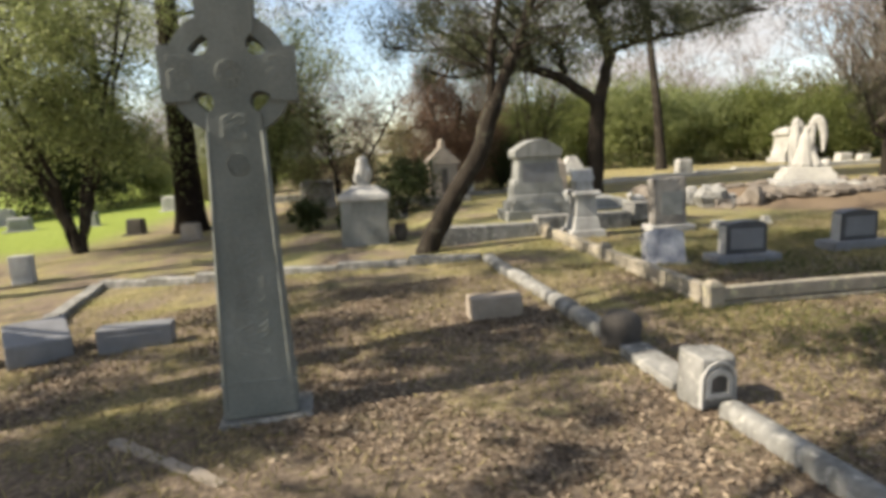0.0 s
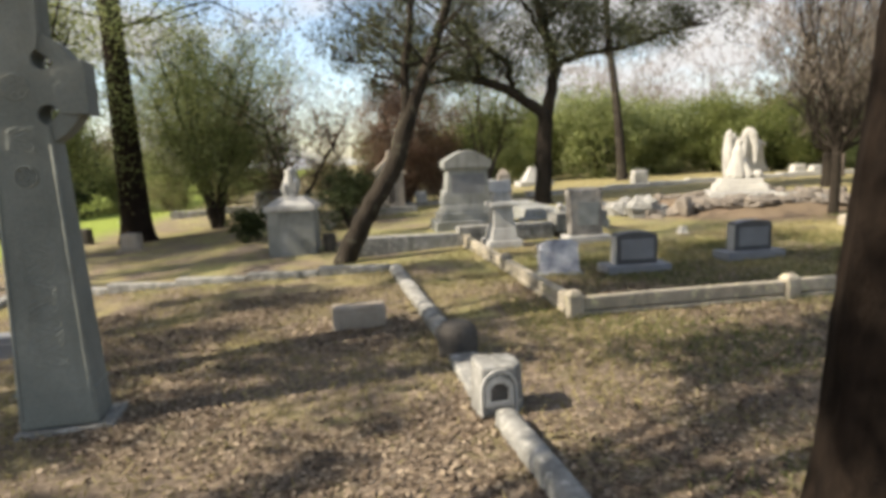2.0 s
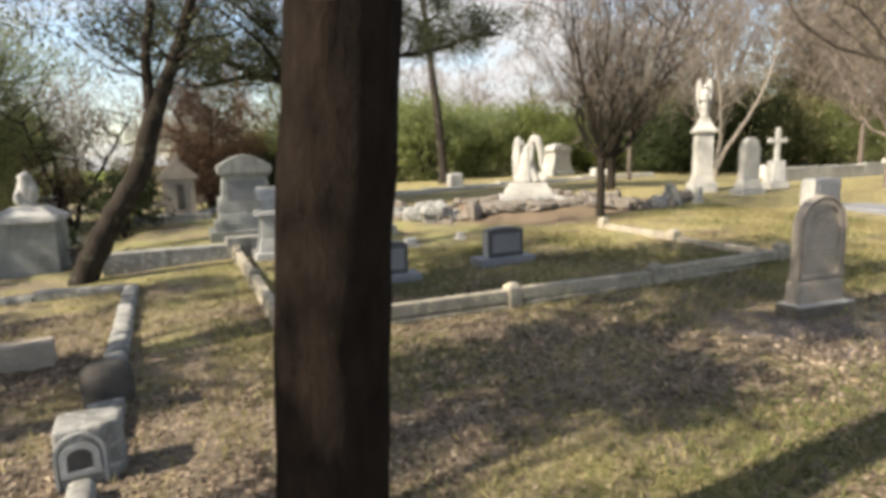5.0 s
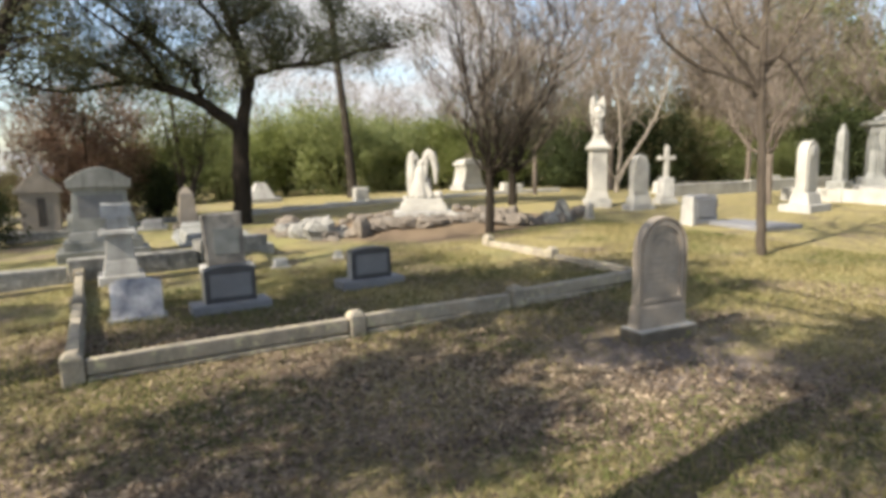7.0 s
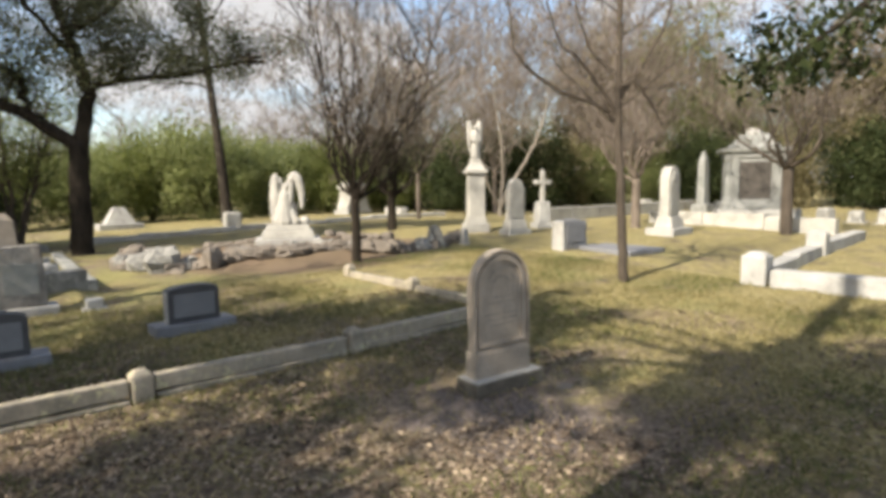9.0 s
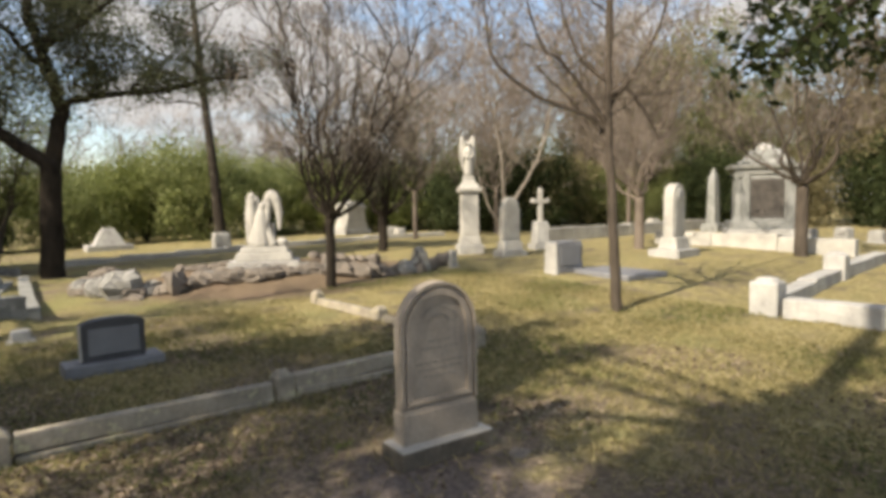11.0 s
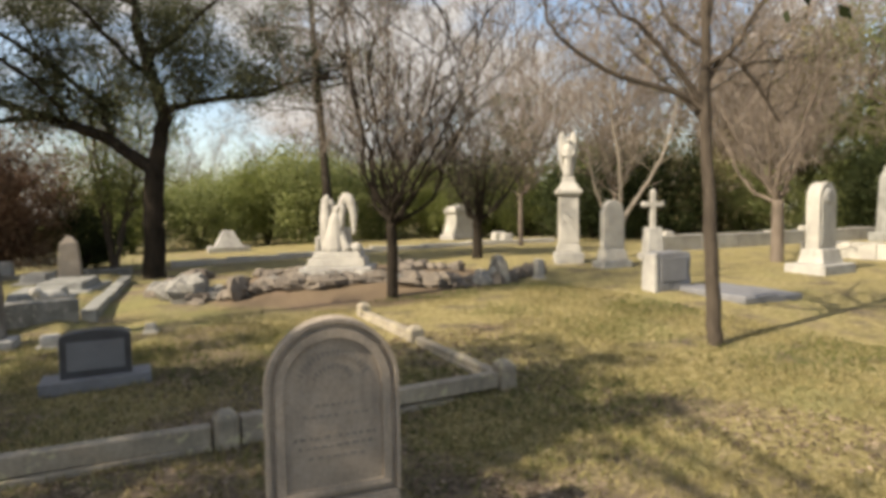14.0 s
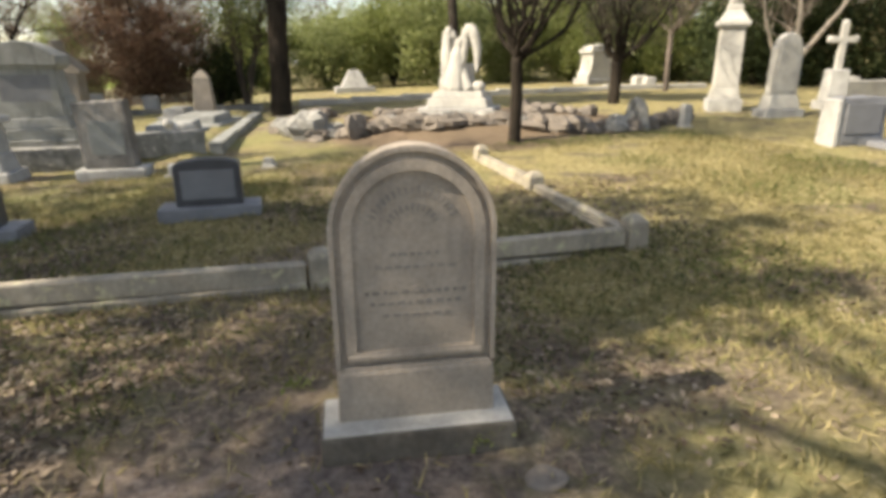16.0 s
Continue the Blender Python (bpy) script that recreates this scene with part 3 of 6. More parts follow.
# plot kerb beside the ringed cross
kb = thing("plot_kerb", 1.7, 4.0, "mottled grey rounded stone kerb round the cross plot, leaning", "kerb")
kerb_run(kb, [(2.10, 0.9), (1.97, 1.8), (1.875, 2.78)], 0.12, 0.115, M_KERBGREY, 0.95, True, seed=2)
kerb_run(kb, [(1.87, 3.13), (1.86, 3.86)], 0.21, 0.06, M_KERBGREY, 0.7, False, seed=3)
kerb_run(kb, [(1.84, 4.18), (1.77, 5.6), (1.66, 7.95)], 0.17, 0.09, M_KERBGREY, 0.62, True, seed=4)
kerb_run(kb, [(1.60, 8.05), (-0.42, 8.45), (-2.5, 8.98), (-4.05, 9.5)], 0.17, 0.10, M_KERBGREY, 0.9, False, seed=5)
# This run draws a low pale streak on the ground by the cross.
kerb_run(kb, [(-1.52, 3.42), (-0.75, 2.72)], 0.075, 0.010, M_TAN, 0.26, False, seed=7)
kerb_run(kb, [(-4.08, 9.4), (-3.75, 7.4), (-3.35, 6.05)], 0.17, 0.10, M_KERBGREY, 0.9, False, seed=6)


def round_post():
    o = thing("kerb_post", 1.85, 4.03, "dark rough round-topped stone post at the kerb", "post", turn=4)
    b = lathe([(0.15, -0.05), (0.155, 0.06), (0.155, 0.16), (0.145, 0.21), (0.115, 0.25), (0.065, 0.268), (0.01, 0.272)], 26, squash=(1.0, 0.8))
    rough_up(b, 0.012, 11, 3)
    part("post", b, M_DARKSTONE, o, smooth=True)


def carved_post():
    o = thing("carved_kerb_post", 1.885, 2.97, "grey stone kerb post with an arched carved front panel", "post", turn=3)
    b = bmesh.new()
    plan = [(-0.125, -0.125), (0.09, -0.125), (0.165, -0.02), (0.165, 0.10), (0.12, 0.135), (-0.10, 0.135), (-0.13, 0.10)]
    f = b.faces.new([b.verts.new((x, y, -0.05)) for x, y in plan])
    ex = bmesh.ops.extrude_face_region(b, geom=[f])
    for v in ex["geom"]:
        if isinstance(v, bmesh.types.BMVert):
            v.co = Vector((v.co.x * 0.95, v.co.y * 0.96, 0.315 - 0.35 * max(0.0, v.co.x - 0.07)))
    bmesh.ops.recalc_face_normals(b, faces=b.faces[:])
    bmesh.ops.bevel(b, geom=b.edges[:], offset=0.02, segments=3, profile=0.6, affect="EDGES")
    rough_up(b, 0.006, 12, 4)
    part("post", b, M_KERBGREY, o)
    fr = part("panel_frame", ring_shape(arch(0.212, 0.15, 0.262, 16), arch(0.188, 0.145, 0.246, 16), 0.03, (-0.017, -0.121, 0.035)), M_PALE, o, "raised pale arched frame")
    part("panel_edge", ring_shape([(a, b) for a, b in arch(0.165, 0.10, 0.165, 16)], [(a, b + 0.028 * (b < 0.001)) for a, b in arch(0.105, 0.09, 0.135, 16)], 0.034, (-0.017, -0.121, 0.085)), M_PALE, fr, "raised pale inner band")
    part("panel", slab_shape(arch(0.12, 0.09, 0.142, 16), 0.010, (-0.017, -0.121, 0.09), bevel=0.002), M_DARKSTONE, fr, "dark recessed panel")


round_post()
carved_post()

# ---- kerbed plot with the granite stones ----
kp = thing("granite_plot_kerb", 6.2, 4.8, "lichened tan stone kerb with square posts round a plot", "kerb")


def rail(parent, a, b, seed, sink=0.0):
    kerb_run(parent, [a, b], 0.125, 0.032, M_KERB, 2.2, seed=seed, name="kerb_base")
    rnd = random.Random(seed)
    A, B = Vector((*a, 0)), Vector((*b, 0))
    L = (B - A).length
    n = max(1, round(L / 2.2))
    ang = math.degrees(math.atan2(B.y - A.y, B.x - A.x))
    for i in range(n):
        c = A.lerp(B, (i + 0.5) / n)
        bm = block(L / n - 0.01, 0.095, 0.12, (0, 0, 0.046 - sink), bevel=0.012, cuts=2)
        rough_up(bm, 0.005, 6, c.x)
        ob = part("kerb_rail", bm, M_KERB, parent)
        ob.matrix_basis = parent.matrix_basis.inverted() @ pose(c.x, c.y, lie(c.x, c.y), rnd.gauss(0, 0.4), rnd.gauss(0, 0.3), ang)


corners = [(3.10, 4.85), (5.33, 4.86), (7.16, 4.87), (9.32, 4.98)]
left = [(3.10, 4.85), (3.07, 7.2), (3.02, 9.62)]
right = [(9.32, 4.98), (9.27, 6.75), (9.22, 8.4)]
for k, line in enumerate((corners, left, right)):
    for j, (a, b) in enumerate(zip(line, line[1:])):
        A, B = Vector((*a, 0)), Vector((*b, 0))
        d = (B - A).normalized() * 0.085
        rail(kp, tuple((A + d)[:2]), tuple((B - d)[:2]), 20 + 5 * k + j, 0.075 if k == 2 else 0.0)
for x, y in corners + left[1:] + right[1:]:
    b = merge(block(0.15, 0.15, 0.245, (0, 0, -0.05), bevel=0.018, cuts=2), block(0.145, 0.145, 0.045, (0, 0, 0.187), top=(0.5, 0.5), bevel=0.015))
    rough_up(b, 0.007, 10, x + y)
    ob = part("kerb_post", b, M_KERB, kp)
    ob.matrix_basis = kp.matrix_basis.inverted() @ pose(x, y, lie(x, y) - (0.05 if x > 9 and y > 5 else 0.0), 0, 0, 2)


def granite_headstone(x, y, w, h, turn=0.0, label=""):
    o = thing("granite_headstone", x, y, label, "gravestone", "grey granite headstones", turn)
    part("base", block(w * 1.55, 0.34, 0.14, (0, 0, -0.03), bevel=0.012, cuts=1), M_GRANITE, o)
    pts = [(-w / 2, 0), (w / 2, 0), (w / 2, h * 0.86)] + [(w / 2 * math.cos(math.pi * i / 10) * 0.98, h * 0.87 + h * 0.13 * math.sin(math.pi * i / 10)) for i in range(1, 10)] + [(-w / 2, h * 0.86)]
    part("die", slab_shape(pts, 0.17, (0, 0, 0.11), bevel=0.008), M_DARKGRAN, o, "dark polished granite die")
    side = slab_shape([(-w / 2 - 0.004, 0), (-w / 2 + 0.012, 0), (-w / 2 + 0.012, h * 0.85), (-w / 2 - 0.004, h * 0.85)], 0.15, (0, 0.002, 0.112), bevel=0.003)
    part("side_face", side, M_PALE, o, "pale rock-pitched side")
    part("panel", block(w * 0.80, 0.012, h * 0.62, (0, -0.087, 0.11 + h * 0.15), bevel=0.004), M_PANEL, o, "lighter steeled inscription panel")
    return o


granite_headstone(4.52, 6.50, 0.53, 0.40, 0, "dark granite headstone with a lighter panel on a grey base")
granite_headstone(6.28, 6.78, 0.54, 0.40, 2, "dark granite headstone with a lighter panel on a grey base")


def slant_stone():
    o = thing("slant_marker", 3.62, 6.68, "mottled white and blue grey marble slant marker", "gravestone", turn=-3)
    b = slab_shape([(-0.245, 0), (0.245, 0), (0.245, 0.40), (0.12, 0.45), (-0.12, 0.45), (-0.245, 0.40)], 0.16, (0, 0, -0.02), bevel=0.012, lean=-14)
    part("body", b, stone("mottled blue marble", (0.60, 0.60, 0.62), (0.14, 0.155, 0.20), (0.30, 0.31, 0.35), 0.6, 50, 5.0, 0.58, 0.2), o)
    part("base", block(0.56, 0.30, 0.07, (0, 0.02, -0.04), bevel=0.012), M_GREY, o)


slant_stone()


def stele():
    o = thing("stele", 4.92, 9.00, "grey streaked upright stone slab on a pale base", "gravestone", turn=-2)
    part("base", block(0.74, 0.42, 0.16, (0, 0, -0.04), bevel=0.02), M_PALE, o, "pale stone base")
    b = block(0.54, 0.24, 0.76, (0, 0, 0.12), top=(1.02, 0.96), bevel=0.02, cuts=4)
    b.transform(pose(0, 0, 0, 0, -3))
    rough_up(b, 0.012, 5, 2)
    part("slab", b, stone("streaked grey stone", (0.42, 0.40, 0.37), (0.14, 0.13, 0.12), (0.08, 0.075, 0.07), 0.9, 40, 2.6, 0.5, 0.5), o)
    part("inscription_panel", block(0.36, 0.012, 0.38, (0, -0.122, 0.28), bevel=0.005), M_GREY, o)


stele()


def book_pedestal():
    o = thing("book_monument", 3.54, 9.20, "pale stone pedestal with a carved open book on top", "monument")
    part("base", block(0.60, 0.60, 0.17, (0, 0, -0.04), top=(0.94, 0.94), bevel=0.02), M_PALE, o)
    part("plinth", block(0.46, 0.46, 0.20, (0, 0, 0.13), top=(0.84, 0.84), bevel=0.015), M_PALE, o)
    part("die", block(0.36, 0.36, 0.34, (0, 0, 0.33), top=(0.9, 0.9), bevel=0.012), M_PALE, o)
    part("cap", block(0.48, 0.46, 0.08, (0, 0, 0.67), top=(0.92, 0.92), bevel=0.025), M_PALE, o)
    part("rest", block(0.30, 0.24, 0.16, (0, 0.02, 0.75), top=(0.85, 0.7), bevel=0.02), M_PALE, o)
    for s in (-1, 1):
        part("book_page", slab_shape([(0, 0), (s * 0.19, 0.02), (s * 0.19, 0.26), (0, 0.24)] if s > 0 else [(0, 0), (0, 0.24), (-0.19, 0.26), (-0.19, 0.02)], 0.05, (0, -0.02, 0.88), bevel=0.01, lean=-32), M_PALE, o, "carved open book")


book_pedestal()

# ---- large family monument on a raised plot ----
def family_monument():
    o = thing("family_monument", 3.36, 11.25, "large grey granite monument with an arched cap on steps", "monument", scale=0.93)
    part("step", block(1.45, 0.95, 0.22, (0, 0, -0.05), bevel=0.015), M_GREY, o)
    part("step", block(1.24, 0.78, 0.16, (0, 0, 0.17), bevel=0.015), M_GREY, o)
    part("plinth", block(1.12, 0.66, 0.16, (0, 0, 0.33), top=(0.9, 0.9), bevel=0.02), M_GREY, o)
    die = part("die", block(0.98, 0.52, 0.74, (0, 0, 0.49), top=(0.84, 0.90), bevel=0.015), M_GREY, o)
    part("front_panel", block(0.70, 0.02, 0.52, (0, -0.245, 0.60), bevel=0.006, lean=-1.5), M_PANEL, die, "darker smooth inscription panel")
    part("moulding", block(0.90, 0.50, 0.05, (0, 0, 1.20), top=(1.08, 1.08), bevel=0.012), M_GREY, o)
    half = [(0.50, 0), (0.505, 0.14), (0.44, 0.18), (0.36, 0.235), (0.24, 0.30), (0.12, 0.345)]
    pts = half + [(0, 0.36)] + [(-x, z) for x, z in half[::-1]]
    part("cap", slab_shape(pts, 0.58, (0, 0, 1.25), bevel=0.018), M_GREY, o, "low arched overhanging cap")
    for s in (-1, 1):
        part("buttress", block(0.13, 0.48, 0.30, (s * 0.485, 0, 0.49), top=(0.4, 0.9), bevel=0.02), M_GREY, o)


family_monument()
fk = thing("raised_plot_kerb", 3.5, 9.7, "long pale raised stone kerb before the family monument", "kerb")
kerb_run(fk, [(1.15, 9.62), (4.6, 9.78), (5.75, 10.2)], 0.26, 0.27, M_KERBGREY, 1.7, seed=40)
kerb_run(fk, [(5.85, 10.35), (6.05, 16.0)], 0.20, 0.14, M_GREY, 1.7, seed=41)
kerb_run(fk, [(0.9, 18.0), (6.1, 17.8)], 0.24, 0.18, M_KERBGREY, 1.7, seed=42)


def pedestal_monument():
    o = thing("pedestal_monument", 0.02, 11.15, "square grey stone pedestal with a carved draped top", "monument", turn=-3, scale=1.06)
    part("die", block(0.80, 0.80, 0.80, (0, 0, -0.03), top=(0.98, 0.98), bevel=0.015), M_GREY, o)
    part("cornice", block(0.90, 0.90, 0.10, (0, 0, 0.77), top=(0.95, 0.95), bevel=0.03), M_PALE, o)
    part("hip_top", block(0.80, 0.80, 0.13, (0, 0, 0.87), top=(0.55, 0.55), bevel=0.03), M_PALE, o)
    b = merge(lathe([(0.15, 0.99), (0.10, 1.04), (0.07, 1.09), (0.11, 1.16), (0.135, 1.26), (0.12, 1.34), (0.08, 1.40), (0.10, 1.44), (0.04, 1.52)], 18, squash=(1.0, 0.8)), ball(0.07, (0.09, -0.04, 1.18), (1, 1, 2.2), turn=(10, 12, 0)), ball(0.06, (-0.10, -0.05, 1.14), (1, 1, 2.2)))
    rough_up(b, 0.02, 9, 1)
    part("carved_top", b, M_PALE, o, smooth=True)


pedestal_monument()

# ---- round-headed headstone at the end of the walk ----
def tablet():
    o = thing("tablet_headstone", 7.44, 3.23, "weathered tan round-headed headstone on a two-step base", "gravestone", turn=-4, scale=0.955, dz=-0.018)
    b = block(0.69, 0.26, 0.19, (0, -0.04, -0.06), bevel=0.014, cuts=3)
    rough_up(b, 0.004, 7, 1)
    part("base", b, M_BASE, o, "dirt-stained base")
    # Thin white sheet: sunlight on top of the base, painted as colour.
    part("base_top", block(0.672, 0.242, 0.012, (0, -0.04, 0.124), bevel=0.004), M_WHITE, o, "pale sheet on the base, sunlight on its top put into the colour")
    part("plinth", block(0.565, 0.135, 0.20, (0, -0.015, 0.125), top=(0.985, 0.96), bevel=0.012), M_TAN, o)
    part("shoulder", block(0.545, 0.12, 0.02, (0, -0.015, 0.323), top=(0.95, 0.9), bevel=0.006), M_TAN, o)
    w, h = 0.58, 0.776
    slab = part("slab", slab_shape(arch(w - 0.02, h - w / 2 - 0.01, h, 28), 0.08, (0, -0.013, 0.335), bevel=0.018), M_TAN, o)
    n = 28
    outer = arch(0.562, h - 0.29, h - 0.006, n)
    inner = arch(0.528, h - 0.29, h - 0.024, n)
    part("outer_moulding", ring_shape(outer, inner, 0.03, (0, -0.057, 0.337)), M_TAN, slab, "raised outer moulding")
    o2 = [(x, max(z, 0.045)) for x, z in arch(0.482, h - 0.29, h - 0.048, n)]
    i2 = [(x, max(z, 0.060)) for x, z in arch(0.410, h - 0.29, h - 0.086, n)]
    part("inner_moulding", ring_shape(o2, i2, 0.022, (0, -0.058, 0.337)), M_TAN, slab, "raised inner moulding")
    part("panel_sill", block(0.47, 0.026, 0.022, (0, -0.062, 0.365), bevel=0.006), M_TAN, slab, "overhanging lower edge of the panel")
    # worn lettering: two curved lines under the arch, straight ones below
    rnd = random.Random(8)
    for r, a0, a1, cnt, hh in ((0.150, 155, 25, 17, 0.030), (0.095, 150, 30, 11, 0.026)):
        for i in range(cnt):
            a = radians(a0 + (a1 - a0) * i / (cnt - 1))
            bb = block(rnd.uniform(0.007, 0.013), 0.004, hh * rnd.uniform(0.7, 1.0), (0, 0, 0), bevel=0.001)
            part("letter", bb, M_LETTER, slab).matrix_basis = pose(r * math.cos(a), -0.054, 0.337 + h - 0.30 + r * math.sin(a), 0, -math.degrees(a) + 90, 0) @ pose(0, 0, -0.015)
    for z, k in ((0.40, 0.16), (0.355, 0.26), (0.265, 0.34), (0.225, 0.30), (0.18, 0.22)):
        x = -k / 2
        while x < k / 2:
            wd = rnd.uniform(0.012, 0.03)
            part("letter", block(wd, 0.003, rnd.uniform(0.010, 0.016), (x + wd / 2, -0.0535, 0.337 + z), bevel=0.0008), M_LETTER, slab)
            x += wd + rnd.uniform(0.007, 0.014)
    part("scar", slab_shape([(0, 0), (0.02, 0.02), (0.05, 0.10), (0.035, 0.10), (0.008, 0.03), (-0.02, 0.015)], 0.003, (0.0, -0.054, 0.60), bevel=0.0), M_TAN, slab, "scar across the face")


tablet()


# ---- white marble and statues to the east ----
def blade(pts, wide, thick, sides=10, per=5):
    """A wing or fold of drapery: a flattened limb along pts, its width and thickness given at each point."""
    path = smooth_path([Vector(p) for p in pts], per)
    n = len(path) - 1
    b = bmesh.new()
    rows = []
    for i, p in enumerate(path):
        k = i / n * (len(wide) - 1)
        a = min(int(k), len(wide) - 2)
        w, t = (q[a] + (q[a + 1] - q[a]) * (k - a) for q in (wide, thick))
        d = (path[min(i + 1, n)] - path[max(i - 1, 0)]).normalized()
        across = Vector((d.z, 0, -d.x)).normalized()
        deep = d.cross(across)
        rows.append([b.verts.new(p + across * w / 2 * math.cos(2 * math.pi * s / sides) + deep * t / 2 * math.sin(2 * math.pi * s / sides)) for s in range(sides)])
    for a, c in zip(rows, rows[1:]):
        for s in range(sides):
            b.faces.new((a[s], a[(s + 1) % sides], c[(s + 1) % sides], c[s]))
    b.faces.new(rows[0][::-1])
    b.faces.new(rows[-1])
    bmesh.ops.recalc_face_normals(b, faces=b.faces[:])
    return b


def folds(b, deep, count, low=0.0, high=1.0):
    """Hanging folds round an upright body."""
    for v in b.verts:
        k = 1 + deep * math.sin(math.atan2(v.co.y, v.co.x) * count + v.co.z * 5) * ease((high - v.co.z) / (high - low))
        v.co.x *= k
        v.co.y *= k
    return b


def statue(bits, x, y, dz, turn, label, size=(1, 1, 1)):
    m = merge(*bits)
    rough_up(m, 0.008, 9, x)
    me = bpy.data.meshes.new("statue")
    m.to_mesh(me)
    m.free()
    me.polygons.foreach_set("use_smooth", [True] * len(me.polygons))
    me.materials.append(M_WHITE)
    s = new("statue", me)
    s.matrix_basis = pose(x, y, lie(x, y) + dz, 0, 0, turn) @ Matrix.Diagonal((*size, 1))
    return tagged(s, label, "statue")


def angel_group(x, y):
    g = thing("marble_monument", x, y, "stepped white marble base under the winged statue", "monument", scale=0.82, turn=-26)
    part("step", block(1.66, 1.25, 0.22, (0, 0, -0.04), bevel=0.03), M_PALE, g)
    part("plinth", block(1.36, 0.98, 0.20, (0, 0, 0.18), top=(0.94, 0.94), bevel=0.03), M_WHITE, g)
    part("upper_step", block(1.16, 0.80, 0.14, (0, 0, 0.38), top=(0.92, 0.92), bevel=0.03), M_WHITE, g)
    # a robed figure bowed over an altar, its two long wings hanging down
    altar = block(0.46, 0.40, 0.50, (0.04, 0.14, 0), top=(0.86, 0.86), bevel=0.03)
    robe = folds(lathe([(0.34, 0), (0.31, 0.10), (0.24, 0.30), (0.18, 0.50), (0.16, 0.64), (0.10, 0.76), (0.04, 0.80)], 30, squash=(1, 0.8)), 0.13, 9, 0.0, 0.8)
    robe.transform(pose(-0.06, -0.06, 0))
    bits = [altar, robe,
            blade([(-0.06, 0.0, 0.62), (-0.02, -0.02, 0.84), (0.08, 0.02, 0.90), (0.16, 0.10, 0.80)], (0.22, 0.20, 0.16, 0.10), (0.20, 0.18, 0.16, 0.10)),
            ball(0.085, (0.10, 0.06, 0.86), (0.95, 1.0, 1.1)),
            blade([(-0.20, 0.03, 1.09), (-0.27, 0.02, 1.02), (-0.31, 0.0, 0.62), (-0.33, -0.04, 0.05)], (0.12, 0.24, 0.26, 0.16), (0.08, 0.14, 0.13, 0.06)),
            blade([(-0.10, 0.02, 0.70), (-0.16, 0.03, 0.96), (-0.21, 0.03, 1.06)], (0.16, 0.18, 0.10), (0.14, 0.14, 0.08)),
            blade([(-0.26, -0.04, 0.98), (-0.27, -0.07, 0.66), (-0.25, -0.10, 0.22)], (0.16, 0.20, 0.10), (0.10, 0.11, 0.06)),
            blade([(0.06, 0.0, 0.66), (0.11, -0.02, 0.96), (0.19, -0.02, 1.08), (0.30, -0.04, 1.0), (0.37, -0.06, 0.72), (0.36, -0.08, 0.34)], (0.14, 0.22, 0.23, 0.23, 0.18, 0.06), (0.10, 0.12, 0.13, 0.12, 0.10, 0.05)),
            blade([(0.12, -0.04, 0.92), (0.08, -0.10, 0.58), (-0.02, -0.16, 0.16)], (0.14, 0.16, 0.12), (0.10, 0.12, 0.10)),
            blade([(-0.10, -0.06, 0.60), (-0.14, -0.16, 0.34), (-0.22, -0.22, 0.03)], (0.16, 0.20, 0.26), (0.10, 0.12, 0.10)),
            blade([(0.04, -0.06, 0.52), (0.12, -0.18, 0.26), (0.22, -0.24, 0.03)], (0.12, 0.18, 0.24), (0.08, 0.12, 0.10)),
            ball(0.12, (0.42, -0.14, 0.08), (1.3, 1.0, 0.9))]
    statue(bits, x, y, 0.42, -26, "white marble bowed winged figure draped over an altar", (0.84, 0.84, 0.96))


angel_group(9.95, 12.2)


def angel_column(x, y):
    o = thing("column_pedestal", x, y, "tall white marble pedestal with a moulded cap", "monument", turn=-30)
    part("base", block(0.64, 0.64, 0.26, (0, 0, -0.04), bevel=0.02), M_PALE, o)
    part("plinth", block(0.54, 0.54, 0.22, (0, 0, 0.22), top=(0.84, 0.84), bevel=0.02), M_WHITE, o)
    part("die", block(0.44, 0.44, 1.12, (0, 0, 0.44), top=(0.93, 0.93), bevel=0.015), M_WHITE, o)
    part("neck", block(0.46, 0.46, 0.05, (0, 0, 1.52), top=(1.1, 1.1), bevel=0.015), M_WHITE, o)
    part("cap", block(0.57, 0.57, 0.10, (0, 0, 1.57), bevel=0.03), M_WHITE, o)
    part("hip_top", block(0.50, 0.50, 0.20, (0, 0, 1.67), top=(0.52, 0.52), bevel=0.02), M_WHITE, o)
    part("footing", block(0.28, 0.28, 0.10, (0, 0, 1.865), top=(0.9, 0.9), bevel=0.015), M_WHITE, o)
    robe = folds(lathe([(0.155, 0), (0.15, 0.10), (0.125, 0.32), (0.105, 0.50), (0.115, 0.62), (0.12, 0.70), (0.07, 0.76), (0.04, 0.79)], 26, squash=(1, 0.85)), 0.10, 8, 0.0, 0.6)
    bits = [robe, ball(0.062, (0, -0.02, 0.85), (0.9, 1, 1.15)), ball(0.045, (0, 0.02, 0.87), (1.2, 1.1, 1.2))]
    for k in (-1, 1):
        bits.append(blade([(k * 0.06, 0.09, 0.62), (k * 0.12, 0.12, 0.86), (k * 0.155, 0.12, 1.02), (k * 0.185, 0.11, 0.90), (k * 0.195, 0.10, 0.55), (k * 0.16, 0.09, 0.16)], (0.08, 0.12, 0.10, 0.15, 0.14, 0.04), (0.06, 0.08, 0.05, 0.07, 0.06, 0.03)))
        bits.append(blade([(k * 0.12, 0.0, 0.70), (k * 0.15, -0.05, 0.54), (k * 0.06, -0.13, 0.48)], (0.08, 0.075, 0.05), (0.08, 0.07, 0.05)))
    statue(bits, x, y, 1.96, -30, "white marble winged robed figure standing on the tall pedestal", (0.80, 0.85, 0.98))


angel_column(15.3, 11.95)


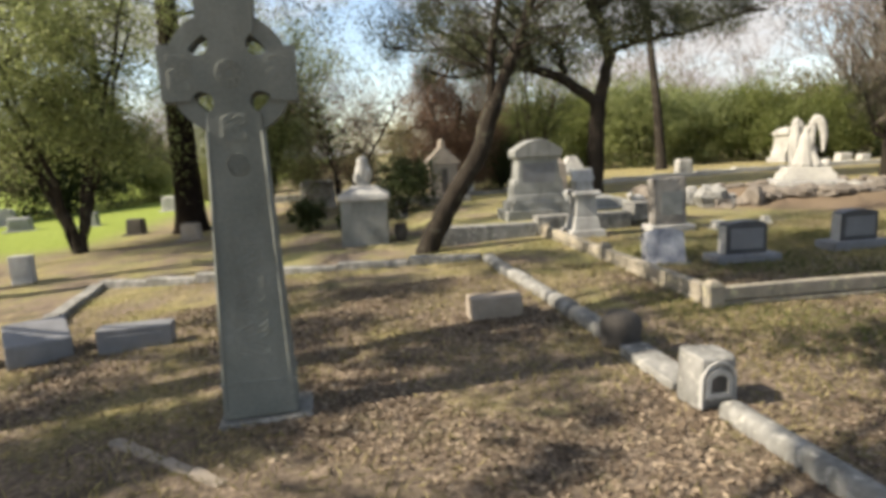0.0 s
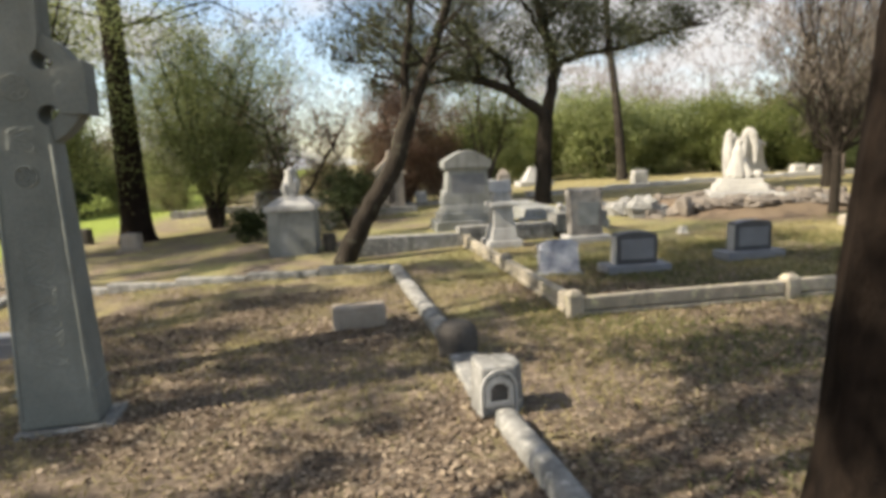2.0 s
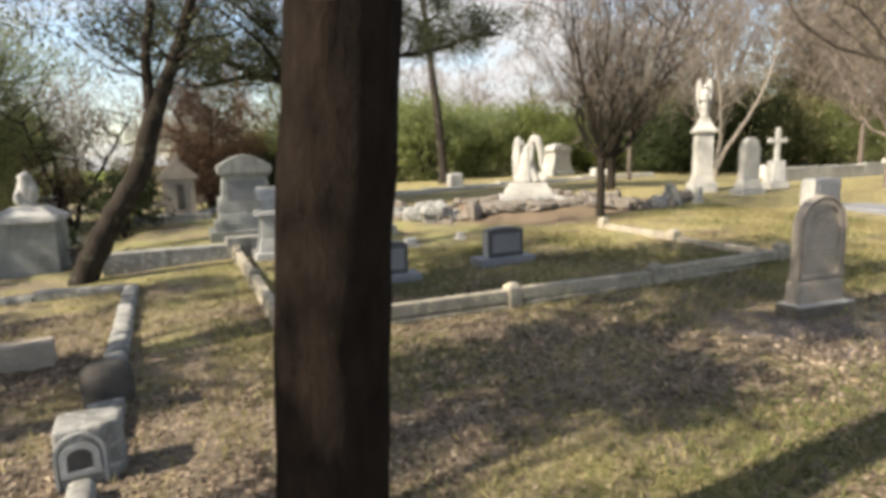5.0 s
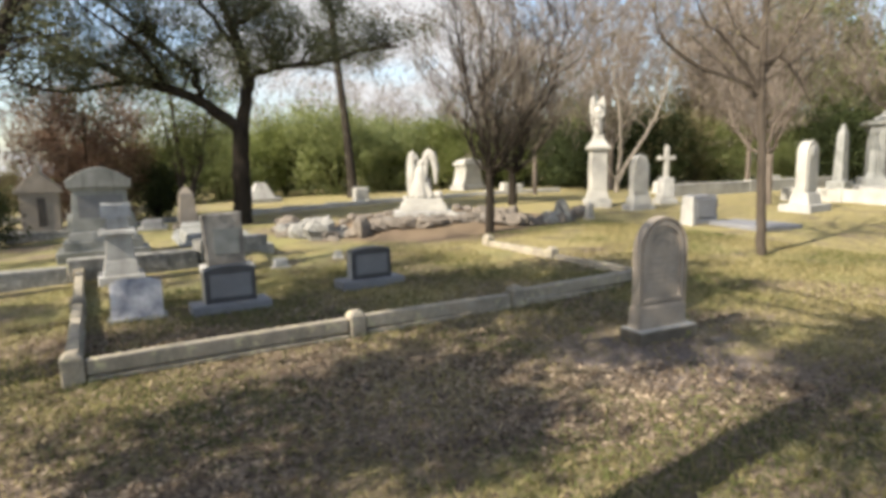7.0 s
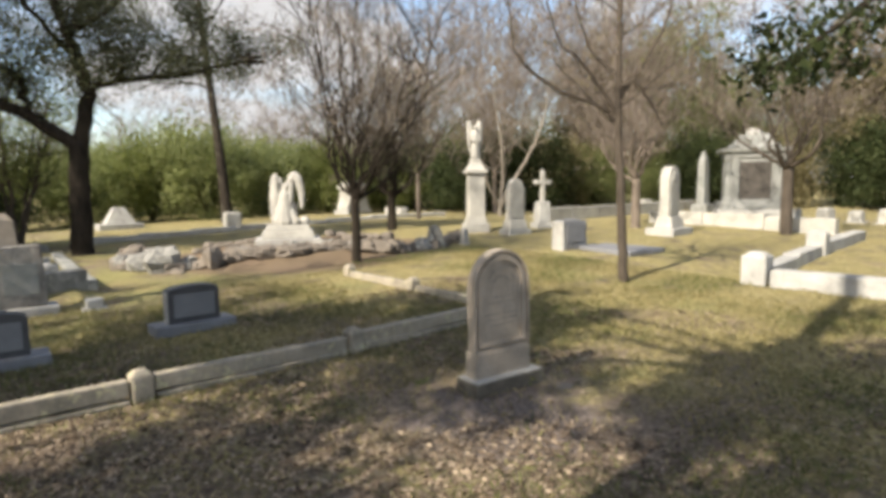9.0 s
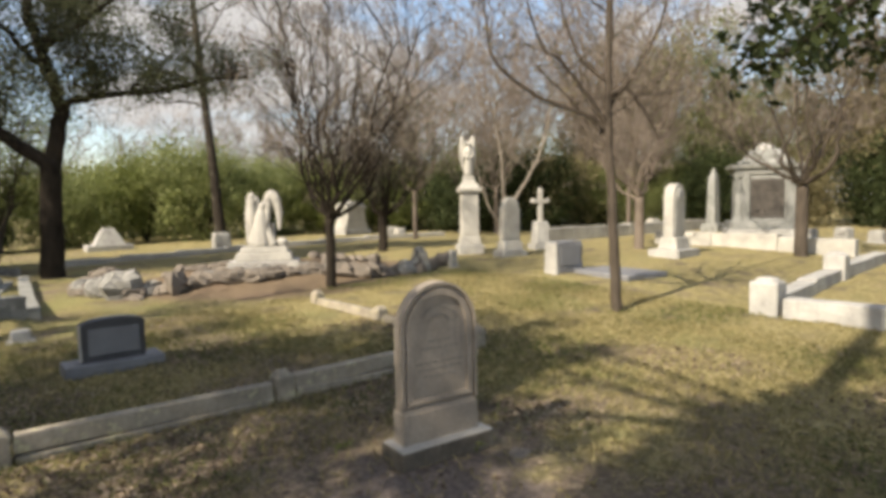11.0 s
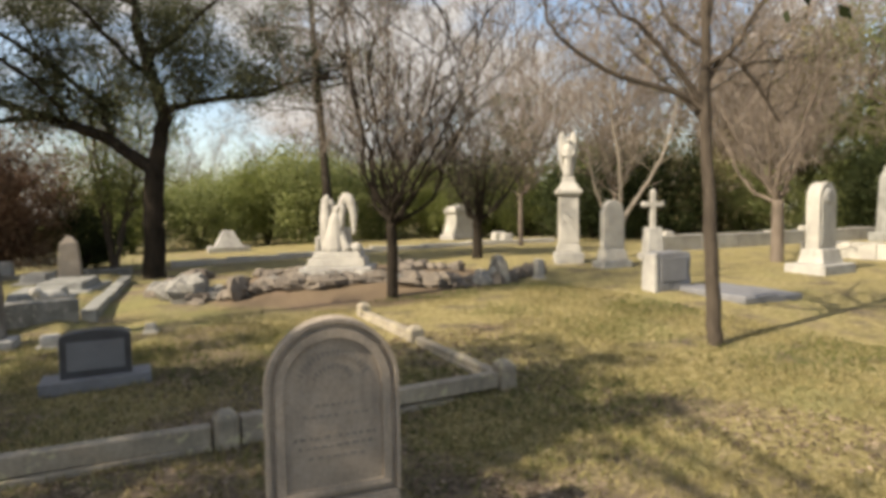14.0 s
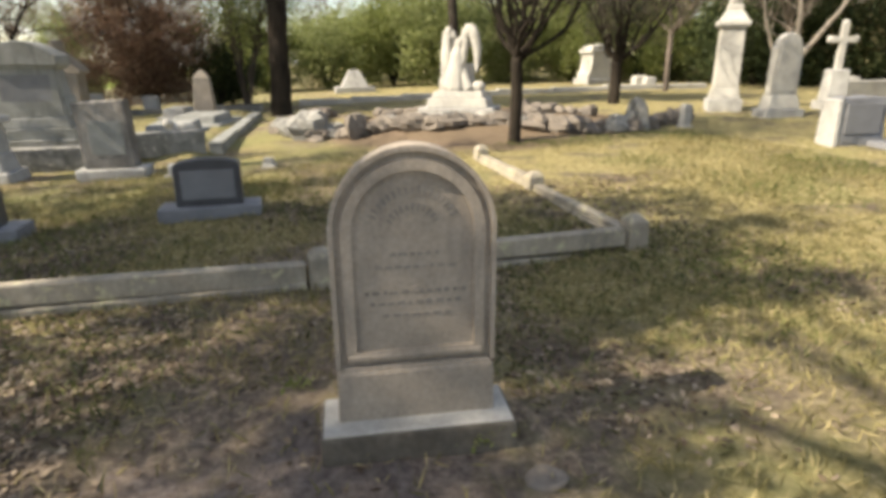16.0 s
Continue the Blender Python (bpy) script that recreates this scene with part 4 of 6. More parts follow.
def white_tablet(x, y, w, h, base, turn=0.0, label="white marble round-headed headstone on a stepped base", panel=False):
    o = thing("white_headstone", x, y, label, "gravestone", "white marble headstones", turn)
    part("base", block(w * base, w * base * 0.7, h * 0.12, (0, 0, -0.04), bevel=0.02), M_PALE, o)
    part("plinth", block(w * 1.2, w * 0.8, h * 0.16, (0, 0, h * 0.12 - 0.04), top=(0.85, 0.8), bevel=0.02), M_WHITE, o)
    top = [(-w / 2, 0), (w / 2, 0), (w / 2, h * 0.74 - w * 0.5), (w * 0.44, h * 0.74 - w * 0.46)] + [(w * 0.42 * math.cos(math.pi * i / 14), h * 0.74 - w * 0.44 + w * 0.44 * math.sin(math.pi * i / 14)) for i in range(15)] + [(-w * 0.44, h * 0.74 - w * 0.46), (-w / 2, h * 0.74 - w * 0.5)]
    slab = part("slab", slab_shape(top if not panel else arch(w, h * 0.72 - w / 2, h * 0.74, 16), w * 0.42, (0, 0, h * 0.27 - 0.04), bevel=0.02), M_WHITE, o)
    part("front_panel", slab_shape(arch(w * 0.72, h * 0.62 - w * 0.4, h * 0.60, 16), 0.02, (0, -w * 0.215, h * 0.33 - 0.04), bevel=0.004), M_WHITE, slab)
    if panel:
        part("medallion", lathe([(w * 0.25, -0.02), (w * 0.25, 0.02), (w * 0.18, 0.035)], 16), M_PALE, slab).matrix_basis = pose(0, -w * 0.22, h * 0.83, 90)


white_tablet(15.32, 10.5, 0.47, 1.42, 1.45, -12)
white_tablet(17.45, 7.50, 0.56, 1.62, 1.8, 4, "white marble headstone with a round carved head", True)


def white_cross(x, y):
    o = thing("white_cross", x, y, "white marble cross on a square rough pedestal", "gravestone", turn=-20, scale=0.94)
    part("base", block(0.56, 0.50, 0.20, (0, 0, -0.04), bevel=0.02), M_PALE, o)
    part("pedestal", block(0.42, 0.38, 0.62, (0, 0, 0.16), top=(0.85, 0.85), bevel=0.04), M_PALE, o)
    part("shaft", block(0.12, 0.11, 0.86, (0, 0, 0.77), bevel=0.012), M_WHITE, o)
    part("arm", block(0.44, 0.105, 0.12, (0, 0, 1.28), bevel=0.012), M_WHITE, o)
    for p in ((-0.23, 1.34), (0.23, 1.34), (0, 1.64)):
        part("arm_end", ball(0.075, (p[0], 0, p[1]), (1, 0.7, 1)), M_WHITE, o, smooth=True)


white_cross(17.0, 11.05)


def rough_block(x, y):
    o = thing("rock_faced_headstone", x, y, "blue grey rock-faced stone with pale edges", "gravestone", turn=-8)
    b = block(0.66, 0.30, 0.62, (0, 0, -0.04), top=(0.92, 0.9), bevel=0.02, cuts=5)
    rough_up(b, 0.03, 7, 5)
    part("body", b, M_PANEL, o)
    part("front_panel", block(0.46, 0.02, 0.36, (0, -0.16, 0.14), bevel=0.006), M_PANEL, o)
    part("pitched_end", block(0.09, 0.33, 0.60, (-0.31, 0, -0.04), top=(0.8, 0.95), bevel=0.03), M_PALE, o, "pale rock-pitched end")
    s = thing("ledger_slab", x + 0.50, y - 0.80, "flat pale grey ledger slab on the ground", "gravestone", turn=-8)
    b = block(1.0, 1.4, 0.11, (0, 0, -0.04), bevel=0.03, cuts=4)
    rough_up(b, 0.015, 5, 4)
    part("slab", b, M_GRANITE, s)


rough_block(13.85, 7.6)

# kerbed plot near the thin tree
ek = thing("corner_plot_kerb", 13.0, 3.65, "pale stone plot kerb with rounded corner posts", "kerb")
for x, y in ((13.0, 3.65), (16.7, 4.1)):
    b = merge(block(0.33, 0.33, 0.46, (0, 0, -0.05), bevel=0.03, cuts=2), lathe([(0.145, 0.38), (0.145, 0.42), (0.11, 0.45), (0.04, 0.465)], 16))
    rough_up(b, 0.008, 8, x)
    ob = part("kerb_post", b, M_PALE, ek)
    ob.matrix_basis = ek.matrix_basis.inverted() @ pose(x, y, lie(x, y), 0, 0, 4)
kerb_run(ek, [(13.2, 3.68), (16.5, 4.08)], 0.26, 0.20, M_PALE, 1.4, seed=50)
kerb_run(ek, [(13.02, 3.45), (13.3, 0.6)], 0.28, 0.24, M_PALE, 1.4, seed=51)
kerb_run(ek, [(16.9, 4.1), (20.2, 4.4)], 0.26, 0.22, M_PALE, 1.5, seed=52)

# rough rock border under the bare trees
rb = thing("rock_border", 9.6, 10.6, "uneven border of rough brown rocks and pale boulders", "rocks")
rnd = random.Random(12)


def rock(parent, x, y, sx, sy, sz, mat):
    b = ball(0.5, (0, 0, 0), seg=10)
    for v in b.verts:
        v.co *= 1 + 0.55 * noise.noise(v.co * 2.4 + Vector((x * 3, y * 3, 0))) + 0.2 * noise.noise(v.co * 7 + Vector((y, x, 3)))
        v.co = Vector((v.co.x * sx, v.co.y * sy, max(v.co.z, -0.3) * sz))
    ob = part("rock", b, mat, parent)
    ob.matrix_basis = parent.matrix_basis.inverted() @ pose(x, y, lie(x, y) + 0.22 * sz, 0, 0, rnd.uniform(0, 360))


for i in range(58):
    t = i / 57
    x = 7.3 + 4.8 * t
    y = 11.35 - 1.5 * t + rnd.gauss(0, 0.12)
    rock(rb, x, y, rnd.uniform(0.28, 0.7), rnd.uniform(0.25, 0.5), rnd.uniform(0.12, 0.33), M_ROCK if rnd.random() < 0.75 else M_KERBGREY)
for k in range(3):
    rock(rb, 7.22 - 0.22 * k, 11.45 + 0.55 * k, 0.66 - 0.05 * k, 0.62, 0.58 - 0.09 * k, M_KERBGREY)
rock(rb, 7.9, 11.1, 0.6, 0.4, 0.5, M_ROCK)
rock(rb, 12.15, 9.85, 0.42, 0.4, 0.62, M_KERBGREY)
for i in range(30):
    t = i / 29
    rock(rb, 6.75 + 0.9 * t + rnd.gauss(0, 0.08), 12.4 + 3.0 * t, rnd.uniform(0.25, 0.55), rnd.uniform(0.25, 0.45), rnd.uniform(0.16, 0.38), M_ROCK)
for i in range(20):
    t = i / 19
    rock(rb, 12.3 + 1.6 * t, 9.9 + 1.2 * t + rnd.gauss(0, 0.08), rnd.uniform(0.2, 0.5), rnd.uniform(0.2, 0.4), rnd.uniform(0.15, 0.32), M_ROCK)
for i in range(24):
    rock(rb, rnd.uniform(8.2, 12.5), rnd.uniform(11.0, 13.6), rnd.uniform(0.2, 0.6), rnd.uniform(0.2, 0.4), rnd.uniform(0.12, 0.25), M_ROCK)

# far pale kerbs
fw = thing("long_white_kerb", 22.0, 12.8, "long low white stone wall along the path", "kerb")
kerb_run(fw, [(19.0, 12.9), (30.0, 13.2)], 0.3, 0.42, M_WHITE, 1.6, seed=60)
kerb_run(fw, [(20.5, 9.8), (20.75, 5.0)], 0.3, 0.36, M_WHITE, 1.6, seed=61)
fb = thing("far_pale_kerb", 9.0, 19.5, "long low pale stone kerb before the shrubs", "kerb")
kerb_run(fb, [(-6.0, 24.5), (5.0, 24.0)], 0.3, 0.25, M_KERBGREY, 1.8, seed=62)
kerb_run(fb, [(7.0, 19.2), (13.0, 19.4), (20.0, 19.0)], 0.35, 0.15, M_WHITE, 1.7, seed=63)


def desk_tomb(x, y, w, h):
    o = thing("block_tomb", x, y, "white marble block tomb with a moulded cap", "monument", turn=10)
    part("base", block(w, w * 0.7, h * 0.16, (0, 0, -0.04), bevel=0.03), M_PALE, o)
    half = [(w * 0.46, 0), (w * 0.44, h * 0.10), (w * 0.38, h * 0.22), (w * 0.34, h * 0.42), (w * 0.335, h * 0.62)]
    part("die", slab_shape(half + [(-a, b) for a, b in half[::-1]], w * 0.52, (0, 0, h * 0.13), bevel=0.012), M_WHITE, o, "die with sides that curve out to the base")
    part("cap", block(w * 0.80, w * 0.58, h * 0.10, (0, 0, h * 0.75), bevel=0.03), M_WHITE, o)
    part("crest", slab_shape([(-w * 0.36, 0), (w * 0.36, 0), (w * 0.33, h * 0.07), (0, h * 0.13), (-w * 0.33, h * 0.07)], w * 0.46, (0, 0, h * 0.85), bevel=0.02), M_WHITE, o)


desk_tomb(18.5, 23.7, 1.45, 1.52)


def gable_tomb(x, y):
    o = thing("pyramid_tomb", x, y, "pale stone tomb with a sloping pyramid top", "monument")
    part("base", block(1.5, 1.0, 0.25, (0, 0, -0.04), bevel=0.03), M_PALE, o)
    part("pyramid", block(1.05, 0.8, 0.62, (0, 0, 0.2), top=(0.35, 0.4), bevel=0.02), M_PALE, o)


gable_tomb(9.1, 25.0)


def mausoleum(x, y):
    o = thing("mausoleum", x, y, "large grey stone family tomb with columns and a domed cap", "monument", turn=-58, scale=0.88)
    part("base", block(2.25, 1.75, 0.5, (0, 0, -0.05), bevel=0.03), M_PALE, o)
    part("step", block(2.1, 1.5, 0.25, (0, 0, 0.45), bevel=0.03), M_GREY, o)
    part("die", block(1.75, 1.1, 1.45, (0, 0, 0.70), top=(0.97, 0.97), bevel=0.02), M_GREY, o)
    part("front_panel", block(0.92, 0.03, 1.2, (0, -0.555, 0.80), bevel=0.01), M_DARKSTONE, o, "dark recessed doorway slab")
    for s in (-1, 1):
        part("column", lathe([(0.16, 0.70), (0.16, 0.78), (0.125, 0.84), (0.115, 2.0), (0.15, 2.08), (0.15, 2.15)], 14), M_GREY, o).matrix_basis = pose(s * 0.80, -0.52, 0)
    for sx in (-1, 1):
        part("pilaster", block(0.34, 0.20, 1.45, (sx * 0.66, -0.50, 0.70), top=(0.96, 1.0), bevel=0.02), M_GREY, o)
    part("frieze", block(1.84, 1.20, 0.16, (0, 0, 2.15), bevel=0.02), M_GREY, o)
    part("cornice", block(2.06, 1.40, 0.14, (0, 0, 2.31), top=(1.05, 1.05), bevel=0.05), M_GREY, o)
    b = block(1.55, 1.05, 0.46, (0, 0, 2.45), top=(0.52, 0.5), bevel=0.08, cuts=5)
    rough_up(b, 0.09, 4.5, 6)
    part("crest", b, M_GREY, o, "carved scrolled crest", smooth=True)
    b = merge(ball(0.22, (0, 0, 2.93), (1.3, 0.9, 0.9)), ball(0.14, (-0.5, -0.25, 2.60), (1.2, 1, 1)), ball(0.14, (0.5, -0.25, 2.60), (1.2, 1, 1)))
    rough_up(b, 0.04, 7, 2)
    part("finial", b, M_PALE, o, smooth=True)


mausoleum(22.6, 7.8)


def gabled_tomb(x, y):
    o = thing("gabled_tomb", x, y, "tan stone tomb with a gabled top and corner posts", "monument", scale=0.74)
    part("base", block(1.9, 1.2, 0.3, (0, 0, -0.05), bevel=0.03), M_KERBGREY, o)
    part("die", block(1.0, 0.8, 1.15, (0, 0, 0.25), bevel=0.02), M_TAN, o)
    part("niche", block(0.22, 0.03, 0.85, (0.05, -0.405, 0.4), bevel=0.006), M_DARKSTONE, o, "dark narrow niche")
    part("gable", slab_shape([(-0.62, 0), (0.62, 0), (0.60, 0.12), (0.08, 0.62), (0.06, 0.82), (0, 0.92), (-0.06, 0.82), (-0.08, 0.62), (-0.60, 0.12)], 0.9, (0, 0, 1.4), bevel=0.02), M_TAN, o)


gabled_tomb(2.16, 16.0)


def small_obelisk(x, y, w, h, mat, label):
    o = thing("obelisk", x, y, label, "gravestone")
    part("base", block(w * 1.5, w * 1.5, h * 0.14, (0, 0, -0.04), bevel=0.02), mat, o)
    part("shaft", block(w, w * 0.8, h * 0.74, (0, 0, h * 0.1), top=(0.75, 0.75), bevel=0.015), mat, o)
    part("point", block(w * 0.75, w * 0.6, h * 0.16, (0, 0, h * 0.84), top=(0.25, 0.25), bevel=0.01), mat, o)


small_obelisk(5.1, 15.0, 0.42, 0.98, M_TAN, "pinkish tan tapering gravestone in the family plot")
small_obelisk(28.0, 12.0, 0.44, 2.45, M_GREY, "tall grey stone obelisk before dark trees")


def small_stone(x, y, w, d, h, mat, label, name="small_headstone"):
    o = thing(name, x, y, label, "gravestone", "small far gravestones", rnd.uniform(-8, 8))
    b = block(w, d, h + 0.04, (0, 0, -0.04), top=(0.9, 0.9), bevel=min(w, d, h) * 0.2, cuts=1)
    rough_up(b, 0.01, 6, x)
    part("body", b, mat, o)
    part("foot", block(w * 1.3, d * 1.4, 0.07, (0, 0, -0.04), bevel=0.015), mat, o)


for x, y, w, d, h, mat, label in (
        (19.0, 21.3, 0.57, 0.4, 0.36, M_WHITE, "small square white gravestone"), (18.4, 19.7, 0.43, 0.35, 0.36, M_WHITE, "small square white gravestone"),
        (11.7, 20.4, 0.6, 0.4, 0.58, M_WHITE, "small white block gravestone behind the kerb"), (13.1, 9.95, 0.16, 0.14, 0.36, M_PALE, "narrow pale footstone in grass"),
        (-4.1, 14.6, 0.46, 0.3, 0.40, M_TAN, "low brown stone beside the tall trunk"), (6.66, 9.0, 0.13, 0.13, 0.12, M_WHITE, "small white footstone in grass"),
        (5.65, 8.75, 0.22, 0.16, 0.15, M_PALE, "small pale footstone in grass"), (4.4, 15.9, 0.5, 0.8, 0.2, M_PALE, "low pale ledger in the family plot"),
        (5.2, 14.0, 0.8, 1.4, 0.18, M_GREY, "low grey ledger in the family plot"), (5.0, 12.2, 0.7, 1.3, 0.2, M_GREY, "low grey ledger in the family plot")):
    small_stone(x, y, w, d, h, mat, label)
for x, y, w, d, h, mat, label in (
        (25.0, 6.6, 0.5, 0.4, 0.42, M_WHITE, "small white rounded gravestone"), (25.4, 5.9, 0.5, 0.4, 0.36, M_WHITE, "small white rounded gravestone"),
        (25.6, 5.2, 0.45, 0.4, 0.45, M_WHITE, "small white rounded gravestone"), (24.5, 7.3, 0.4, 0.4, 0.36, M_PALE, "small pale rounded gravestone"),
        (-12.3, 23.0, 0.8, 0.4, 0.5, M_GREY, "low grey gravestone on the lawn"), (-9.5, 22.0, 0.6, 0.3, 0.5, M_GREY, "low grey gravestone on the lawn"),
        (-15.0, 27.0, 0.8, 0.4, 0.7, M_PALE, "pale gravestone on the lawn"), (-8.0, 26.0, 0.7, 0.4, 0.6, M_PALE, "pale gravestone on the lawn"),
        (-6.3, 17.3, 0.5, 0.3, 0.45, M_DARKSTONE, "low dark gravestone at the lawn's edge"), (-12.0, 19.0, 0.5, 0.3, 0.45, M_GREY, "low grey gravestone on the lawn"),
        (28.0, 14.6, 0.5, 0.4, 0.5, M_WHITE, "small white gravestone before the hedge"), (33.0, 18.0, 0.9, 0.5, 0.7, M_WHITE, "white gravestone before the hedge"),
        (21.5, 15.0, 0.5, 0.4, 0.45, M_WHITE, "small white gravestone before the hedge"), (2.2, 17.6, 0.5, 0.3, 0.6, M_WHITE, "white gravestone behind the family plot"),
        (3.3, 18.4, 0.4, 0.3, 0.5, M_PALE, "pale gravestone behind the family plot"), (-1.5, 20.0, 1.2, 0.8, 0.9, M_PALE, "pale block tomb under the trees")):
    small_stone(x, y, w, d, h, mat, label)


def reclining_lamb(x, y):
    b = merge(ball(0.14, (0, 0, 0.20), (1.5, 0.8, 0.8)), ball(0.07, (-0.20, -0.02, 0.30), (1.1, 0.9, 1.0)), ball(0.05, (0.12, -0.1, 0.10), (2, 0.8, 0.7)), block(0.5, 0.26, 0.10, (0, 0, 0), bevel=0.02))
    m = bpy.data.meshes.new("statue")
    b.to_mesh(m)
    b.free()
    m.materials.append(M_PALE)
    s = new("statue", m)
    s.matrix_basis = pose(x, y, lie(x, y) - 0.02, 0, 0, 20)
    tagged(s, "small pale carved reclining figure on a slab", "statue")


reclining_lamb(5.35, 11.0)


def flower_vase(x, y):
    o = thing("flower_vase", x, y, "dark stone vase with a few white flowers", "vase")
    part("vase", lathe([(0.09, -0.02), (0.10, 0.05), (0.13, 0.2), (0.11, 0.3), (0.12, 0.32), (0.04, 0.31)], 16), M_DARKSTONE, o, smooth=True)
    r = np.random.default_rng(7)
    tagged(leaves("bouquet", np.array([0, 0, 0.42]) + r.normal(size=(60, 3)) * 0.07, 0.03, M_LEAFDARK, o, r), kind="stuff")
    tagged(leaves("flower_heads", np.array([0.0, 0, 0.47]) + r.normal(size=(40, 3)) * 0.05, 0.025, M_WHITE, o, r, "white flowers"), kind="stuff")


flower_vase(0.66, 10.9)


def weed(x, y, n, size, seed):
    o = thing("weed", x, y, "small bright green weed beside the headstone base", "plant")
    r = np.random.default_rng(seed)
    V, F = [], []
    for k in range(4):
        a = k * 1.7
        tube(V, F, [Vector((0, 0, -0.01)), Vector((math.cos(a) * size * 0.4, math.sin(a) * size * 0.4, size * 0.7))], [0.002, 0.001], 4)
    raw("stems", V, F, M_BLADEGREEN, o).name = "stem"
    leaves("foliage", np.array([0, 0, size * 0.5]) + r.normal(size=(n, 3)) * np.array([size * 0.45, size * 0.3, size * 0.25]), 0.016, M_LEAFLIGHT, o, r)


weed(7.66, 3.08, 60, 0.10, 5)
weed(7.02, 3.62, 40, 0.08, 6)


def sunken_rock(x, y, r):
    o = thing("flat_rock", x, y, "pale flat rock half sunk in bare earth beside the headstone base", "rock")
    b = ball(r, (0, 0, -0.004), (1.0, 0.85, 0.24))
    rough_up(b, 0.02, 22, 3)
    part("body", b, M_ROCK, o, smooth=True)


sunken_rock(7.80, 2.88, 0.075)


# ---- trees ----
class Limbs:
    """Gathers a tree's wood part by part: open a new part, draw into it, close it."""

    def __init__(self, owner, material):
        self.owner, self.material, self.V, self.F = owner, material, [], []

    def close(self, name):
        if self.V:
            raw(name, [tuple(v) for v in self.V], self.F, self.material, self.owner)
        self.V, self.F = [], []


def twiggy(tips, per, spread, length, material, parent, seed, label="", up=1.2):
    """Fine twigs: many thin slivers round the ends of the branches."""
    rng = np.random.default_rng(seed)
    t = np.array([tuple(p) for p in tips])
    c = np.repeat(t, per, axis=0) + rng.normal(size=(len(t) * per, 3)) * spread
    n = len(c)
    a = rng.normal(size=(n, 3)) + np.array([0, 0, up])
    a /= np.linalg.norm(a, axis=1)[:, None]
    b = np.cross(a, rng.normal(size=(n, 3)))
    b /= np.linalg.norm(b, axis=1)[:, None] + 1e-6
    s = (length * rng.uniform(0.5, 1.3, size=n))[:, None]
    v = np.stack([c - a * s * 0.5, c + b * s * 0.018, c + a * s * 0.5, c - b * s * 0.018], axis=1).reshape(-1, 3)
    me = bpy.data.meshes.new("twigs")
    me.vertices.add(4 * n)
    me.vertices.foreach_set("co", v.astype(np.float32).ravel())
    me.loops.add(4 * n)
    me.loops.foreach_set("vertex_index", np.arange(4 * n, dtype=np.int32))
    me.polygons.add(n)
    me.polygons.foreach_set("loop_start", np.arange(0, 4 * n, 4, dtype=np.int32))
    me.update(calc_edges=True)
    me.materials.append(material)
    ob = new("twig_haze", me)
    ob.parent = parent
    return tagged(ob, label, kind="stuff")


def near_pine():
    """Tall straight trunk beside the walk; its crown is high above."""
    o = thing("pine_tree", 2.76, 1.34, "tall dark pine trunk with ridged bark beside the path", "tree")
    w = Limbs(o, M_BARK)
    path = smooth_path([(-0.04, 0.01, -0.1), (-0.03, 0.01, 0.1), (-0.01, 0, 0.5), (0.03, -0.01, 1.2), (0.09, -0.02, 1.9), (0.15, -0.03, 3.2), (0.22, 0, 5), (0.25, 0.1, 7), (0.2, 0.2, 9.5)], 10)
    tube(w.V, w.F, path, [0.155 - 0.006 * p.z + 0.07 * math.exp(-max(p.z, 0) / 0.16) for p in path], 40)
    for v in w.V:
        a = math.atan2(v.y - 0.0, v.x - 0.03)
        v += Vector((math.cos(a), math.sin(a), 0)) * (0.014 * noise.noise(Vector((math.cos(a) * 4, math.sin(a) * 4, v.z * 1.6))) + 0.008 * noise.noise(Vector((math.cos(a) * 14, math.sin(a) * 14, v.z * 5))))
    w.close("trunk")
    rnd = random.Random(21)
    rng = np.random.default_rng(22)
    pts, cen = clumpy((-1.15, -0.75, 6.2), (2.1, 1.5, 0.7), 84, 95, 0.2, rng, 0.05)
    pts_b, cen_b = clumpy((-1.5, 2.7, 6.3), (2.1, 1.75, 0.7), 66, 95, 0.19, rng, 0.05)
    pts_c, cen_c = clumpy((-2.5, 1.0, 6.2), (1.1, 1.1, 0.6), 8, 75, 0.19, rng, 0.05)
    pts, cen = np.concatenate([pts, pts_b, pts_c]), np.concatenate([cen, cen_b, cen_c])
    for c in cen[::9]:
        z = max(4.8, c[2] - 0.8)
        limb(w.V, w.F, [(0.22, 0.05, z), (c[0] * 0.5 + 0.1, c[1] * 0.5, (z + c[2]) / 2 + 0.1), tuple(c)], 0.032, 0.01, 6, 0.03, rnd)
        w.close("limb")
    leaves("crown", pts, 0.085, M_LEAFDARK, o, rng, "high dark green crown")


near_pine()


